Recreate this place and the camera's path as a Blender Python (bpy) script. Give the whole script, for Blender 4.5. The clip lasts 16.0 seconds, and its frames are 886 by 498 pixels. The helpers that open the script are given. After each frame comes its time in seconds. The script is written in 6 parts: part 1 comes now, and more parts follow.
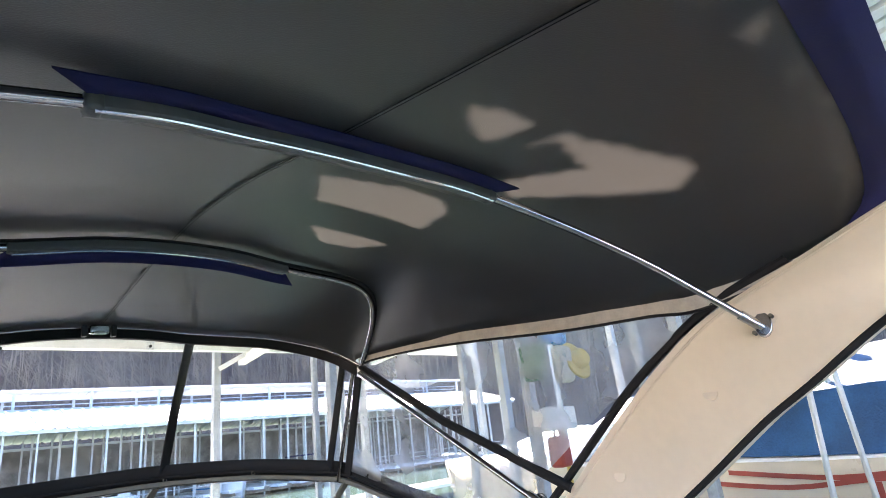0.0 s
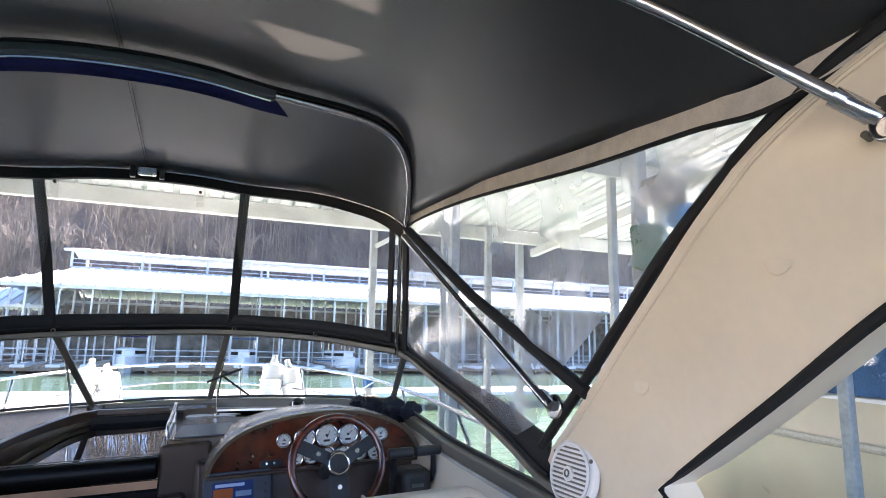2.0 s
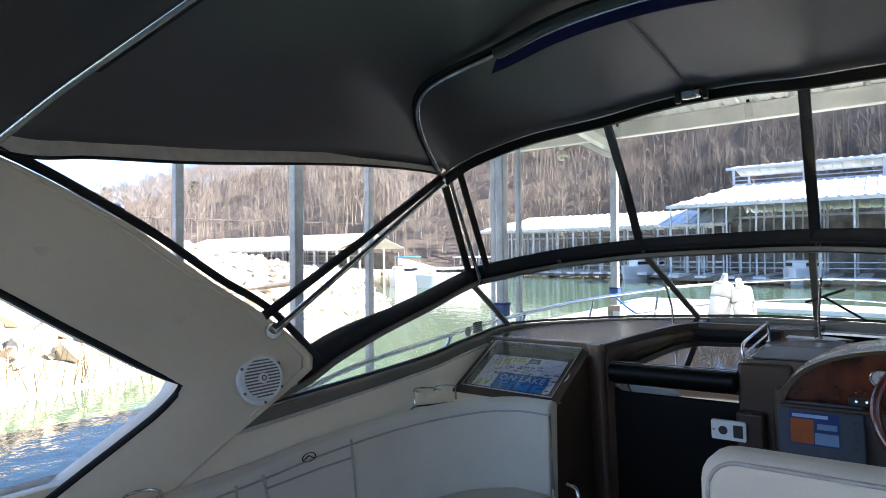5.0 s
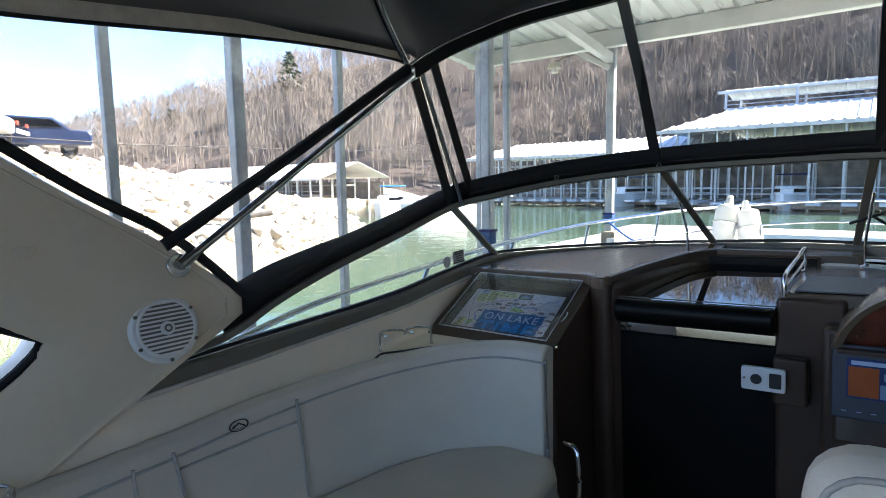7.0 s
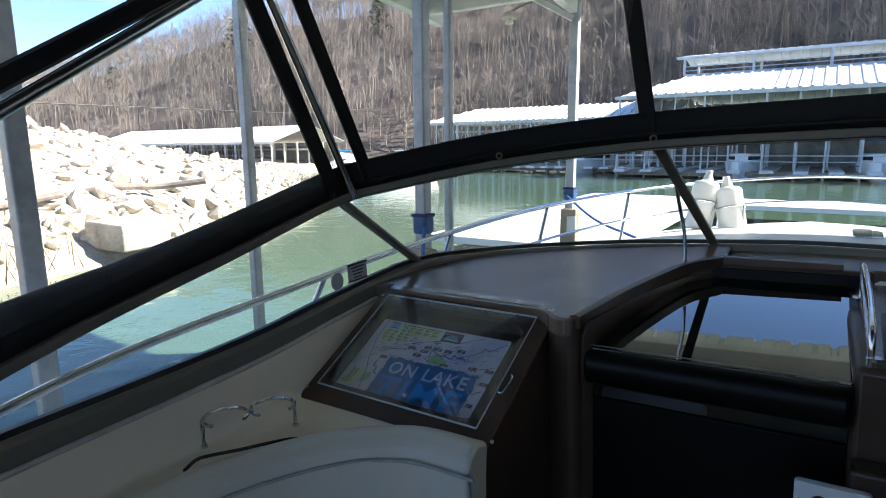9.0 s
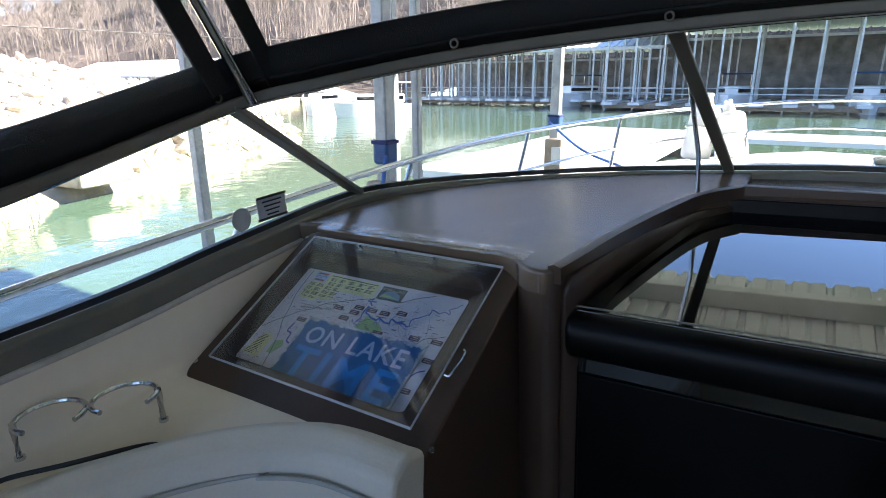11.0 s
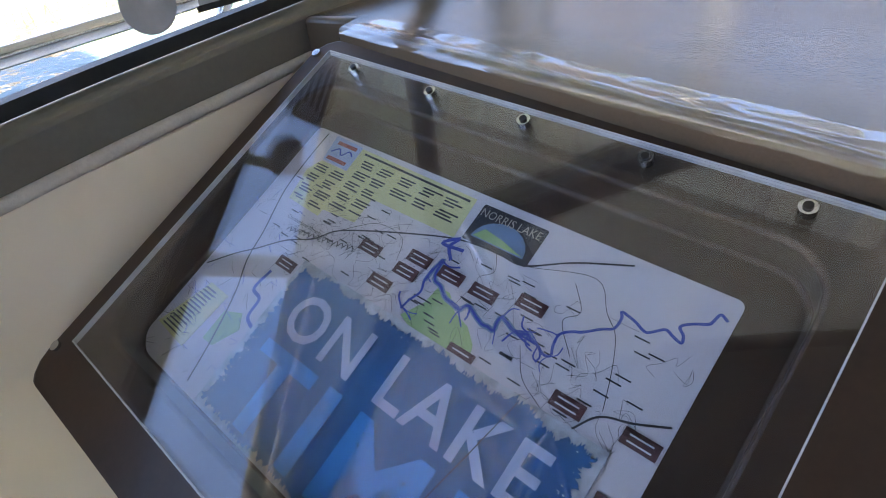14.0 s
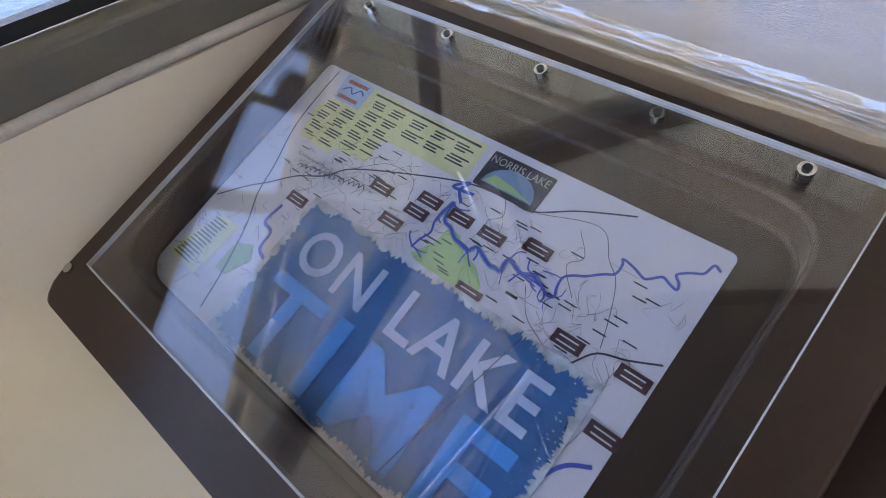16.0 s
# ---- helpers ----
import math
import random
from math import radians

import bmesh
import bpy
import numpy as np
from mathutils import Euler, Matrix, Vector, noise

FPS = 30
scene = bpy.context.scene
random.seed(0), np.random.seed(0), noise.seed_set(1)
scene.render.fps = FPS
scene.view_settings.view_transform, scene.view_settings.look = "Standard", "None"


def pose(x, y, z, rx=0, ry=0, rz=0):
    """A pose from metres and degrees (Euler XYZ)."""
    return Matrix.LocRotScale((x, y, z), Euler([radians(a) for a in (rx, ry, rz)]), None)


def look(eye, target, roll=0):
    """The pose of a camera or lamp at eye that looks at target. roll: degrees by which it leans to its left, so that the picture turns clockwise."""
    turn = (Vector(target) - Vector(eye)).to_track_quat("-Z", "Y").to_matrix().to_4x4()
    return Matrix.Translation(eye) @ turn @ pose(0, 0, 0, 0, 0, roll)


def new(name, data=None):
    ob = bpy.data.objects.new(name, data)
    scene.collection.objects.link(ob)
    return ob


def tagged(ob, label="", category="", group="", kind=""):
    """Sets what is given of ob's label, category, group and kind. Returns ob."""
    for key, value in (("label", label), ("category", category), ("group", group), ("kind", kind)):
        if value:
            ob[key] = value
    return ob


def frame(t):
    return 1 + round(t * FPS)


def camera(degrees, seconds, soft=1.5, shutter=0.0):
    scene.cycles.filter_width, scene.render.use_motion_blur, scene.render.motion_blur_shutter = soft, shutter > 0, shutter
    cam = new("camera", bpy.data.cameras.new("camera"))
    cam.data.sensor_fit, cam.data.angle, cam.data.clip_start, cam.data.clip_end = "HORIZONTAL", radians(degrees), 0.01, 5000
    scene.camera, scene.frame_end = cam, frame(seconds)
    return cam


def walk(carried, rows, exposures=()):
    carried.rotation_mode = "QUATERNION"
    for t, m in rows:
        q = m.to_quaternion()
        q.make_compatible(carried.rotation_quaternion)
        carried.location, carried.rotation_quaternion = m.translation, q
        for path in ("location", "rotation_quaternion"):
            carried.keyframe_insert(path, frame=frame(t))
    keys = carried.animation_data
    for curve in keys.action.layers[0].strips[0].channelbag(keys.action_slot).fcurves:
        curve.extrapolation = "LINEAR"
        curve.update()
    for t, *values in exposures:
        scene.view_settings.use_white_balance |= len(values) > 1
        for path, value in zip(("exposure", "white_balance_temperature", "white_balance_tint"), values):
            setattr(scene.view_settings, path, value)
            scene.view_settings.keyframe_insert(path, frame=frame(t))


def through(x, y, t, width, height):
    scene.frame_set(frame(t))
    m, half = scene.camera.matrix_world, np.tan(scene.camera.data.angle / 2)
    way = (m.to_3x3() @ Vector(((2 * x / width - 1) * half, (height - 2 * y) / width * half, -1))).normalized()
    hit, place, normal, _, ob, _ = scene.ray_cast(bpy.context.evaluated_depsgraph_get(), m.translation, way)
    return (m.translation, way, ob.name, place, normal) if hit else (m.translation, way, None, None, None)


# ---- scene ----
cam = camera(75.5, 16.0, soft=0.9)
# the boat lies in its slip with a slight list; the boat is drawn level and laid over by this
LIST = pose(0, 0, 0, 0, -2.17, 0)
PATH = [
    (0, -0.5970, 1.3897, 1.5215, 106.987, 8.038, -42.164),
    (0.5, -0.5050, 1.3849, 1.5051, 105.778, 5.281, -37.327),
    (1, -0.2700, 1.4436, 1.4549, 101.245, 2.455, -35.808),
    (1.5, -0.0050, 1.5109, 1.4267, 99.717, 1.620, -29.644),
    (2, 0.2390, 1.5006, 1.3949, 98.730, 0.927, -22.660),
    (2.5, 0.4160, 1.5608, 1.4155, 97.829, 0.579, -13.758),
    (3, 0.5530, 1.6200, 1.4433, 97.031, 0.786, -2.329),
    (3.5, 0.6750, 1.6282, 1.4186, 96.765, 1.162, 12.553),
    (4, 0.6650, 1.5893, 1.4230, 94.729, 2.289, 27.037),
    (4.2, 0.6540, 1.5769, 1.4210, 94.316, 2.668, 31.825),
    (6.3, 0.6180, 1.7281, 1.3790, 87.994, 3.106, 40.046),
    (6.5, 0.5330, 1.8225, 1.3615, 86.383, 2.788, 38.373),
    (7, 0.3610, 2.0303, 1.3619, 84.715, 2.594, 36.898),
    (7.5, 0.2890, 2.2755, 1.3369, 84.339, 2.429, 37.189),
    (8, 0.2080, 2.6656, 1.3987, 83.642, 2.455, 37.393),
    (8.5, 0.1410, 2.8075, 1.4241, 82.695, 2.478, 36.800),
    (9, 0.0170, 2.8580, 1.4168, 81.072, 2.260, 32.908),
    (9.2, -0.0220, 2.8713, 1.3863, 79.981, 2.084, 30.901),
    (11.3, -0.1280, 3.3566, 1.3240, 74.102, 2.048, 31.895),
    (11.5, -0.1330, 3.4179, 1.3332, 73.619, 2.017, 32.368),
    (12, -0.1990, 3.5522, 1.3365, 69.993, 1.822, 34.292),
    (12.5, -0.3940, 3.7393, 1.3221, 64.255, 1.896, 36.999),
    (13, -0.4960, 3.8277, 1.2681, 58.263, 2.318, 39.081),
    (13.5, -0.5660, 3.8556, 1.2280, 55.744, 2.240, 39.984),
    (14, -0.6090, 3.8632, 1.1690, 55.042, 2.196, 40.848),
    (14.5, -0.6290, 3.8358, 1.1685, 53.750, 1.430, 41.374),
    (15, -0.6240, 3.8293, 1.1786, 52.147, 0.480, 41.494),
    (15.5, -0.6170, 3.8313, 1.1783, 50.778, -0.399, 41.349),
    (16, -0.6160, 3.8334, 1.1790, 49.590, -1.213, 40.947),
]
walk(cam, [(t, LIST @ pose(x, y, z, rx, ry, rz)) for t, x, y, z, rx, ry, rz in PATH],
     exposures=[(0.0, 3.8, 7000, 22), (1.0, 3.65, 7000, 22), (2.5, 3.5, 6900, 22), (4.2, 2.95, 6800, 17), (6.5, 2.85, 6900, 16), (7.5, 2.6, 6600, 11), (9.0, 2.2, 6600, 12), (11.5, 3.15, 6900, 18), (12.5, 3.3, 6900, 19), (13.5, 3.7, 7500, 23), (16.0, 4.2, 8500, 29)])

# ---- light ----
SUN_UP, SUN_TURN = 38.0, 52.0  # degrees above the horizon; degrees from ahead towards starboard
world = bpy.data.worlds.new("sky")
scene.world = world
world.use_nodes = True
wn = world.node_tree
sky = wn.nodes.new("ShaderNodeTexSky")
sky.sky_type, sky.sun_disc = "NISHITA", False
sky.sun_elevation, sky.sun_rotation = radians(SUN_UP), radians(SUN_TURN)
sky.air_density, sky.dust_density, sky.ozone_density = 0.75, 0.02, 4.5
wn.links.new(sky.outputs[0], wn.nodes["Background"].inputs[0])
wn.nodes["Background"].inputs[1].default_value = 0.09
sun = new("sun", bpy.data.lights.new("sun", "SUN"))
sun.data.energy, sun.data.angle, sun.data.color = 5.0, radians(0.6), (1.0, 0.95, 0.87)
to_sun = Vector((math.sin(radians(SUN_TURN)) * math.cos(radians(SUN_UP)), math.cos(radians(SUN_TURN)) * math.cos(radians(SUN_UP)), math.sin(radians(SUN_UP))))
sun.matrix_world = look(to_sun * 60, (0, 0, 0))

# ---- materials ----
def material(name, color, rough=0.5, metal=0.0, vary=0.12, scale=8.0, fine=90.0, bump=0.15, dist=0.002, coat=0.0, spec=0.5, second=None, sheen=0.08):
    """A surface with stains at one scale, grain at another, and fine relief."""
    m = bpy.data.materials.new(name)
    m.use_nodes = True
    n, l = m.node_tree.nodes, m.node_tree.links
    b = n["Principled BSDF"]
    tc = n.new("ShaderNodeTexCoord")
    big, small = n.new("ShaderNodeTexNoise"), n.new("ShaderNodeTexNoise")
    big.inputs["Scale"].default_value, small.inputs["Scale"].default_value = scale, fine
    big.inputs["Detail"].default_value, small.inputs["Detail"].default_value = 5, 3
    l.new(tc.outputs["Object"], big.inputs["Vector"])
    l.new(tc.outputs["Object"], small.inputs["Vector"])
    ramp = n.new("ShaderNodeValToRGB")
    other = second or tuple(c * (1 - vary * 1.6) for c in color)
    ramp.color_ramp.elements[0].position, ramp.color_ramp.elements[1].position = 0.32, 0.68
    ramp.color_ramp.elements[0].color, ramp.color_ramp.elements[1].color = (*other, 1), (*color, 1)
    add = n.new("ShaderNodeMath")
    add.operation = "MULTIPLY_ADD"
    l.new(small.outputs[0], add.inputs[0])
    add.inputs[1].default_value = 0.35
    sub = n.new("ShaderNodeMath")
    sub.operation = "SUBTRACT"
    l.new(big.outputs[0], sub.inputs[0])
    sub.inputs[1].default_value = 0.17
    l.new(sub.outputs[0], add.inputs[2])
    l.new(add.outputs[0], ramp.inputs[0])
    l.new(ramp.outputs[0], b.inputs["Base Color"])
    rr = n.new("ShaderNodeMapRange")
    l.new(big.outputs[0], rr.inputs[0])
    rr.inputs[3].default_value, rr.inputs[4].default_value = max(0.02, rough - sheen), min(1, rough + sheen)
    l.new(rr.outputs[0], b.inputs["Roughness"])
    b.inputs["Metallic"].default_value = metal
    b.inputs["Coat Weight"].default_value = coat
    b.inputs["Specular IOR Level"].default_value = spec
    if bump:
        bp = n.new("ShaderNodeBump")
        bp.inputs["Strength"].default_value, bp.inputs["Distance"].default_value = bump, dist
        l.new(small.outputs[0], bp.inputs["Height"])
        l.new(bp.outputs[0], b.inputs["Normal"])
    return m


def clear(name, color=(1, 1, 1), rough=0.0, haze=0.0, ior=1.45, haze_color=(0.8, 0.82, 0.85), scale=2.5, wave=0.0):
    """Thin clear sheet: straight through, with a mirror gloss and some haze of scratches and dried water."""
    m = bpy.data.materials.new(name)
    m.use_nodes = True
    n, l = m.node_tree.nodes, m.node_tree.links
    n.remove(n["Principled BSDF"])
    out = n["Material Output"]
    tr, gl, df, tl = (n.new("ShaderNodeBsdf" + k) for k in ("Transparent", "Glossy", "Diffuse", "Translucent"))
    tr.inputs[0].default_value, df.inputs[0].default_value, tl.inputs[0].default_value = (*color, 1), (*haze_color, 1), (*haze_color, 1)
    gl.inputs["Roughness"].default_value = rough
    lw, pw, ma = n.new("ShaderNodeLayerWeight"), n.new("ShaderNodeMath"), n.new("ShaderNodeMath")
    pw.operation, ma.operation = "POWER", "MULTIPLY_ADD"
    pw.inputs[1].default_value = 4.0
    ma.inputs[1].default_value, ma.inputs[2].default_value = 0.75, ((ior - 1) / (ior + 1)) ** 2 * 1.6
    lw.inputs[0].default_value = 0.5
    l.new(lw.outputs["Facing"], pw.inputs[0])
    l.new(pw.outputs[0], ma.inputs[0])
    fr = ma
    mx, mh, md = n.new("ShaderNodeMixShader"), n.new("ShaderNodeMixShader"), n.new("ShaderNodeMixShader")
    tc, nz, mp = n.new("ShaderNodeTexCoord"), n.new("ShaderNodeTexNoise"), n.new("ShaderNodeMapRange")
    nz.inputs["Scale"].default_value, nz.inputs["Detail"].default_value = scale, 6
    l.new(tc.outputs["Object"], nz.inputs["Vector"])
    l.new(nz.outputs[0], mp.inputs[0])
    mp.inputs[1].default_value, mp.inputs[2].default_value = 0.3, 0.75
    mp.inputs[3].default_value, mp.inputs[4].default_value = haze * 0.35, haze * 1.8
    l.new(mp.outputs[0], mh.inputs[0])
    l.new(df.outputs[0], md.inputs[1])
    l.new(tl.outputs[0], md.inputs[2])
    l.new(tr.outputs[0], mh.inputs[1])
    l.new(md.outputs[0], mh.inputs[2])
    l.new(fr.outputs[0], mx.inputs[0])
    l.new(mh.outputs[0], mx.inputs[1])
    l.new(gl.outputs[0], mx.inputs[2])
    l.new(mx.outputs[0], out.inputs[0])
    if wave:
        bp, nw = n.new("ShaderNodeBump"), n.new("ShaderNodeTexNoise")
        nw.inputs["Scale"].default_value = 7
        l.new(tc.outputs["Object"], nw.inputs["Vector"])
        l.new(nw.outputs[0], bp.inputs["Height"])
        bp.inputs["Strength"].default_value, bp.inputs["Distance"].default_value = wave, 0.01
        l.new(bp.outputs[0], gl.inputs["Normal"])
    return m


def canvas_material(name, color, through):
    """Woven canvas, matt, that lets a little sunlight through its weave."""
    m = material(name, color, 0.33, vary=0.08, scale=3.0, fine=330, bump=0.45, dist=0.0018, spec=0.62, sheen=0.04)
    n, l = m.node_tree.nodes, m.node_tree.links
    b, out = n["Principled BSDF"], n["Material Output"]
    tl, mx = n.new("ShaderNodeBsdfTranslucent"), n.new("ShaderNodeMixShader")
    tl.inputs[0].default_value = (*through, 1)
    mx.inputs[0].default_value = 0.135
    l.new(b.outputs[0], mx.inputs[1])
    l.new(tl.outputs[0], mx.inputs[2])
    l.new(mx.outputs[0], out.inputs[0])
    return m


M_CANVAS = canvas_material("canvas_underside_grey", (0.008, 0.008, 0.0085), (0.85, 0.83, 0.80))
M_NAVY = material("canvas_navy", (0.012, 0.014, 0.10), 0.8, scale=20, fine=300, bump=0.3)
M_BLACK = material("canvas_black", (0.006, 0.0065, 0.008), 0.75, vary=0.3, scale=10, fine=300, bump=0.4, dist=0.003)
M_SLEEVE = material("vinyl_sleeve_grey", (0.12, 0.125, 0.13), 0.35, scale=14, fine=60, bump=0.3, dist=0.004)
M_STEEL = material("stainless_steel", (0.62, 0.62, 0.63), 0.14, 1.0, vary=0.1, scale=20, fine=200, bump=0.03)
M_HEM = material("hem_tape_cream", (0.55, 0.50, 0.43), 0.8, scale=30, fine=240, bump=0.4)
M_GEL = material("gelcoat_cream", (0.82, 0.70, 0.54), 0.32, vary=0.05, scale=2.5, fine=30, bump=0.05, coat=0.3)
M_ARCH = material("gelcoat_offwhite", (0.78, 0.67, 0.515), 0.3, vary=0.05, scale=3, fine=40, bump=0.05, coat=0.3)
M_DECK = material("gelcoat_white", (0.8, 0.8, 0.78), 0.3, vary=0.06, scale=3, fine=60, bump=0.08)
M_BROWN = material("dash_brown", (0.066, 0.037, 0.024), 0.38, vary=0.18, scale=6, fine=160, bump=0.06, coat=0.05, spec=0.35)
M_SHELF = material("dash_grained_brown", (0.13, 0.09, 0.06), 0.2, vary=0.12, scale=5, fine=420, bump=0.18, dist=0.001, spec=0.48)
M_PAD = material("nonskid_blue_grey", (0.06, 0.075, 0.1), 0.5, scale=10, fine=300, bump=0.6)
M_FRAME = material("windshield_frame_grey", (0.16, 0.145, 0.115), 0.45, scale=10, fine=150, bump=0.15)
M_RUBBER = material("rubber_black", (0.012, 0.012, 0.012), 0.5, scale=20, fine=150, bump=0.2)
M_SEAT = material("seat_vinyl_white", (0.64, 0.575, 0.47), 0.5, vary=0.07, scale=4, fine=180, bump=0.25, dist=0.002)
M_SEAM = material("seat_piping", (0.42, 0.40, 0.36), 0.6, scale=30, fine=200)
M_WOOD = material("burl_wood_red", (0.15, 0.028, 0.012), 0.14, vary=0.5, scale=14, fine=60, bump=0.02, coat=0.8, second=(0.035, 0.010, 0.006))
M_GAUGE = material("gauge_face_white", (0.72, 0.70, 0.64), 0.4, scale=30, fine=90)
M_PLASTIC = material("black_plastic", (0.018, 0.018, 0.02), 0.38, scale=20, fine=160, bump=0.2)
M_GREYP = material("plotter_grey", (0.055, 0.062, 0.078), 0.5, spec=0.3, scale=20, fine=200, bump=0.15)
M_SCREEN = material("plotter_screen", (0.01, 0.03, 0.14), 0.4, spec=0.2, scale=10)
M_ORANGE = material("chart_orange", (0.42, 0.09, 0.015), 0.5, spec=0.2)
M_PALEBLUE = material("chart_pale_blue", (0.20, 0.32, 0.48), 0.5, spec=0.2)
M_HATCH = material("smoked_acrylic", (0.003, 0.003, 0.0035), 0.02, sheen=0.004, vary=0.3, scale=4, fine=20, bump=0.0, spec=0.9)
M_DOOR = material("door_black", (0.002, 0.002, 0.002), 0.4, spec=0.15, vary=0.3, scale=4, fine=60, bump=0.05)
M_WHITE = material("white_plastic", (0.78, 0.77, 0.74), 0.35, vary=0.06, scale=12, fine=80)
M_GLASS = clear("windshield_glass", (0.93, 0.97, 0.96), haze=0.02)
M_VINYL = clear("clear_vinyl", (0.96, 0.97, 0.98), rough=0.05, haze=0.07, wave=0.3)
M_VINYL_OLD = clear("clear_vinyl_cloudy", (0.93, 0.94, 0.94), rough=0.08, haze=0.26, scale=3.5, wave=0.5)
M_ACRYLIC = clear("clear_acrylic", (0.96, 0.97, 0.98), haze=0.003, ior=1.52)
M_FILM = clear("clear_film", (0.97, 0.97, 0.97), rough=0.02, haze=0.004, ior=1.35)
M_PAPER = material("map_paper", (0.66, 0.64, 0.69), 0.75, vary=0.04, scale=12)
M_INK = material("ink_dark", (0.05, 0.05, 0.06), 0.8)
M_RIVER = material("ink_river_blue", (0.05, 0.10, 0.45), 0.8)
M_GREEN = material("ink_green", (0.35, 0.55, 0.25), 0.8)
M_YELLOW = material("ink_pale_yellow", (0.72, 0.72, 0.38), 0.8)
M_MAROON = material("ink_maroon", (0.10, 0.035, 0.04), 0.8)
M_SIGN = material("sign_blue", (0.0, 0.14, 0.37), 0.5, vary=0.2, scale=9)
M_SIGN_PALE = material("sign_pale_blue", (0.42, 0.55, 0.78), 0.6)
M_SIGN_MID = material("sign_mid_blue", (0.0, 0.29, 0.74), 0.6)
M_BRUSH = material("brushed_white", (0.62, 0.68, 0.74), 0.6, vary=0.3, scale=60, fine=300)
M_STICK = material("sticker_grey", (0.5, 0.51, 0.52), 0.5, scale=30)
M_STRAW = material("straw", (0.62, 0.45, 0.14), 0.8, fine=120, bump=0.5)
M_LEAF = material("green_cloth", (0.03, 0.14, 0.06), 0.8)
M_COVER = material("boat_cover_blue", (0.02, 0.10, 0.24), 0.7, vary=0.25, scale=3, fine=60, bump=0.4, dist=0.02)
M_REED = material("dry_reed", (0.45, 0.34, 0.16), 0.9, vary=0.3, scale=2)
M_CYAN = material("awning_blue", (0.01, 0.25, 0.55), 0.6)
M_CLOTH = material("cover_dark", (0.010, 0.012, 0.022), 0.85, vary=0.3, scale=12, fine=200, bump=0.5, dist=0.004)
M_FENDER = material("fender_white", (0.8, 0.8, 0.78), 0.35, vary=0.06, scale=9)
M_GALV = material("galvanised_post", (0.42, 0.45, 0.46), 0.5, 0.25, vary=0.25, scale=5, fine=40, bump=0.1)
M_BEAM = material("painted_steel_white", (0.62, 0.64, 0.62), 0.5, vary=0.15, scale=3, fine=40, bump=0.1)
M_ROOF = material("roof_sheet_pale", (0.72, 0.74, 0.74), 0.45, 0.1, vary=0.12, scale=1.5, fine=20, bump=0.05)
M_BLUESTEEL = material("painted_steel_blue", (0.50, 0.57, 0.64), 0.5, vary=0.15, scale=3, fine=40, bump=0.1)
# shade of the far docks' dim insides, put into a colour
M_SHADE = material("dock_inside_shade", (0.34, 0.32, 0.29), 0.8, vary=0.35, scale=1.5, fine=12, bump=0.2)
M_TIMBER = material("dock_timber", (0.42, 0.33, 0.24), 0.8, vary=0.3, scale=6, fine=60, bump=0.5, dist=0.005)
M_BLUEWRAP = material("blue_tarp", (0.015, 0.09, 0.26), 0.6, vary=0.3, scale=12, fine=50, bump=0.4, dist=0.01)
M_ROPE_B = material("rope_blue", (0.02, 0.10, 0.35), 0.8, fine=200, bump=0.5)
M_ROCK = material("limestone", (0.60, 0.54, 0.43), 0.9, vary=0.35, scale=2.0, fine=14, bump=0.6, dist=0.03)
M_GRAVEL = material("bank_gravel", (0.52, 0.455, 0.35), 0.95, vary=0.3, scale=1.2, fine=9, bump=0.8, dist=0.08)
M_TAN = material("hull_tan", (0.62, 0.53, 0.40), 0.3, vary=0.06, scale=2)
M_RED = material("stripe_red", (0.35, 0.06, 0.04), 0.4)
M_CAR = material("car_dark_blue", (0.012, 0.022, 0.06), 0.3, coat=0.5)
M_BARE = material("bare_twigs", (0.24, 0.205, 0.175), 0.95, vary=0.4, scale=0.15, fine=3, bump=0)
M_TRUNK = material("bark", (0.26, 0.225, 0.19), 0.95, vary=0.3, scale=3, fine=20, bump=0.4)
M_HILL = material("leaf_litter", (0.135, 0.108, 0.09), 0.95, vary=0.35, scale=0.08, fine=2, bump=0.5, dist=0.3)
M_EVER = material("evergreen", (0.05, 0.075, 0.03), 0.9, vary=0.4, scale=1, fine=4, bump=0)


def water_material():
    m = bpy.data.materials.new("lake_water")
    m.use_nodes = True
    n, l = m.node_tree.nodes, m.node_tree.links
    b = n["Principled BSDF"]
    b.inputs["Base Color"].default_value = (0.06, 0.105, 0.07, 1)
    b.inputs["Roughness"].default_value = 0.03
    b.inputs["IOR"].default_value = 1.33
    tc, nz, n2, ad, bp = n.new("ShaderNodeTexCoord"), n.new("ShaderNodeTexNoise"), n.new("ShaderNodeTexNoise"), n.new("ShaderNodeMath"), n.new("ShaderNodeBump")
    nz.inputs["Scale"].default_value, n2.inputs["Scale"].default_value = 1.6, 9
    for k in (nz, n2):
        l.new(tc.outputs["Object"], k.inputs["Vector"])
    ad.operation = "MULTIPLY_ADD"
    ad.inputs[1].default_value = 0.25
    l.new(n2.outputs[0], ad.inputs[0])
    l.new(nz.outputs[0], ad.inputs[2])
    l.new(ad.outputs[0], bp.inputs["Height"])
    bp.inputs["Strength"].default_value, bp.inputs["Distance"].default_value = 0.25, 0.06
    l.new(bp.outputs[0], b.inputs["Normal"])
    return m


M_WATER = water_material()

# ---- tools ----
AFLOAT = []  # everything aboard, laid over by the list at the end


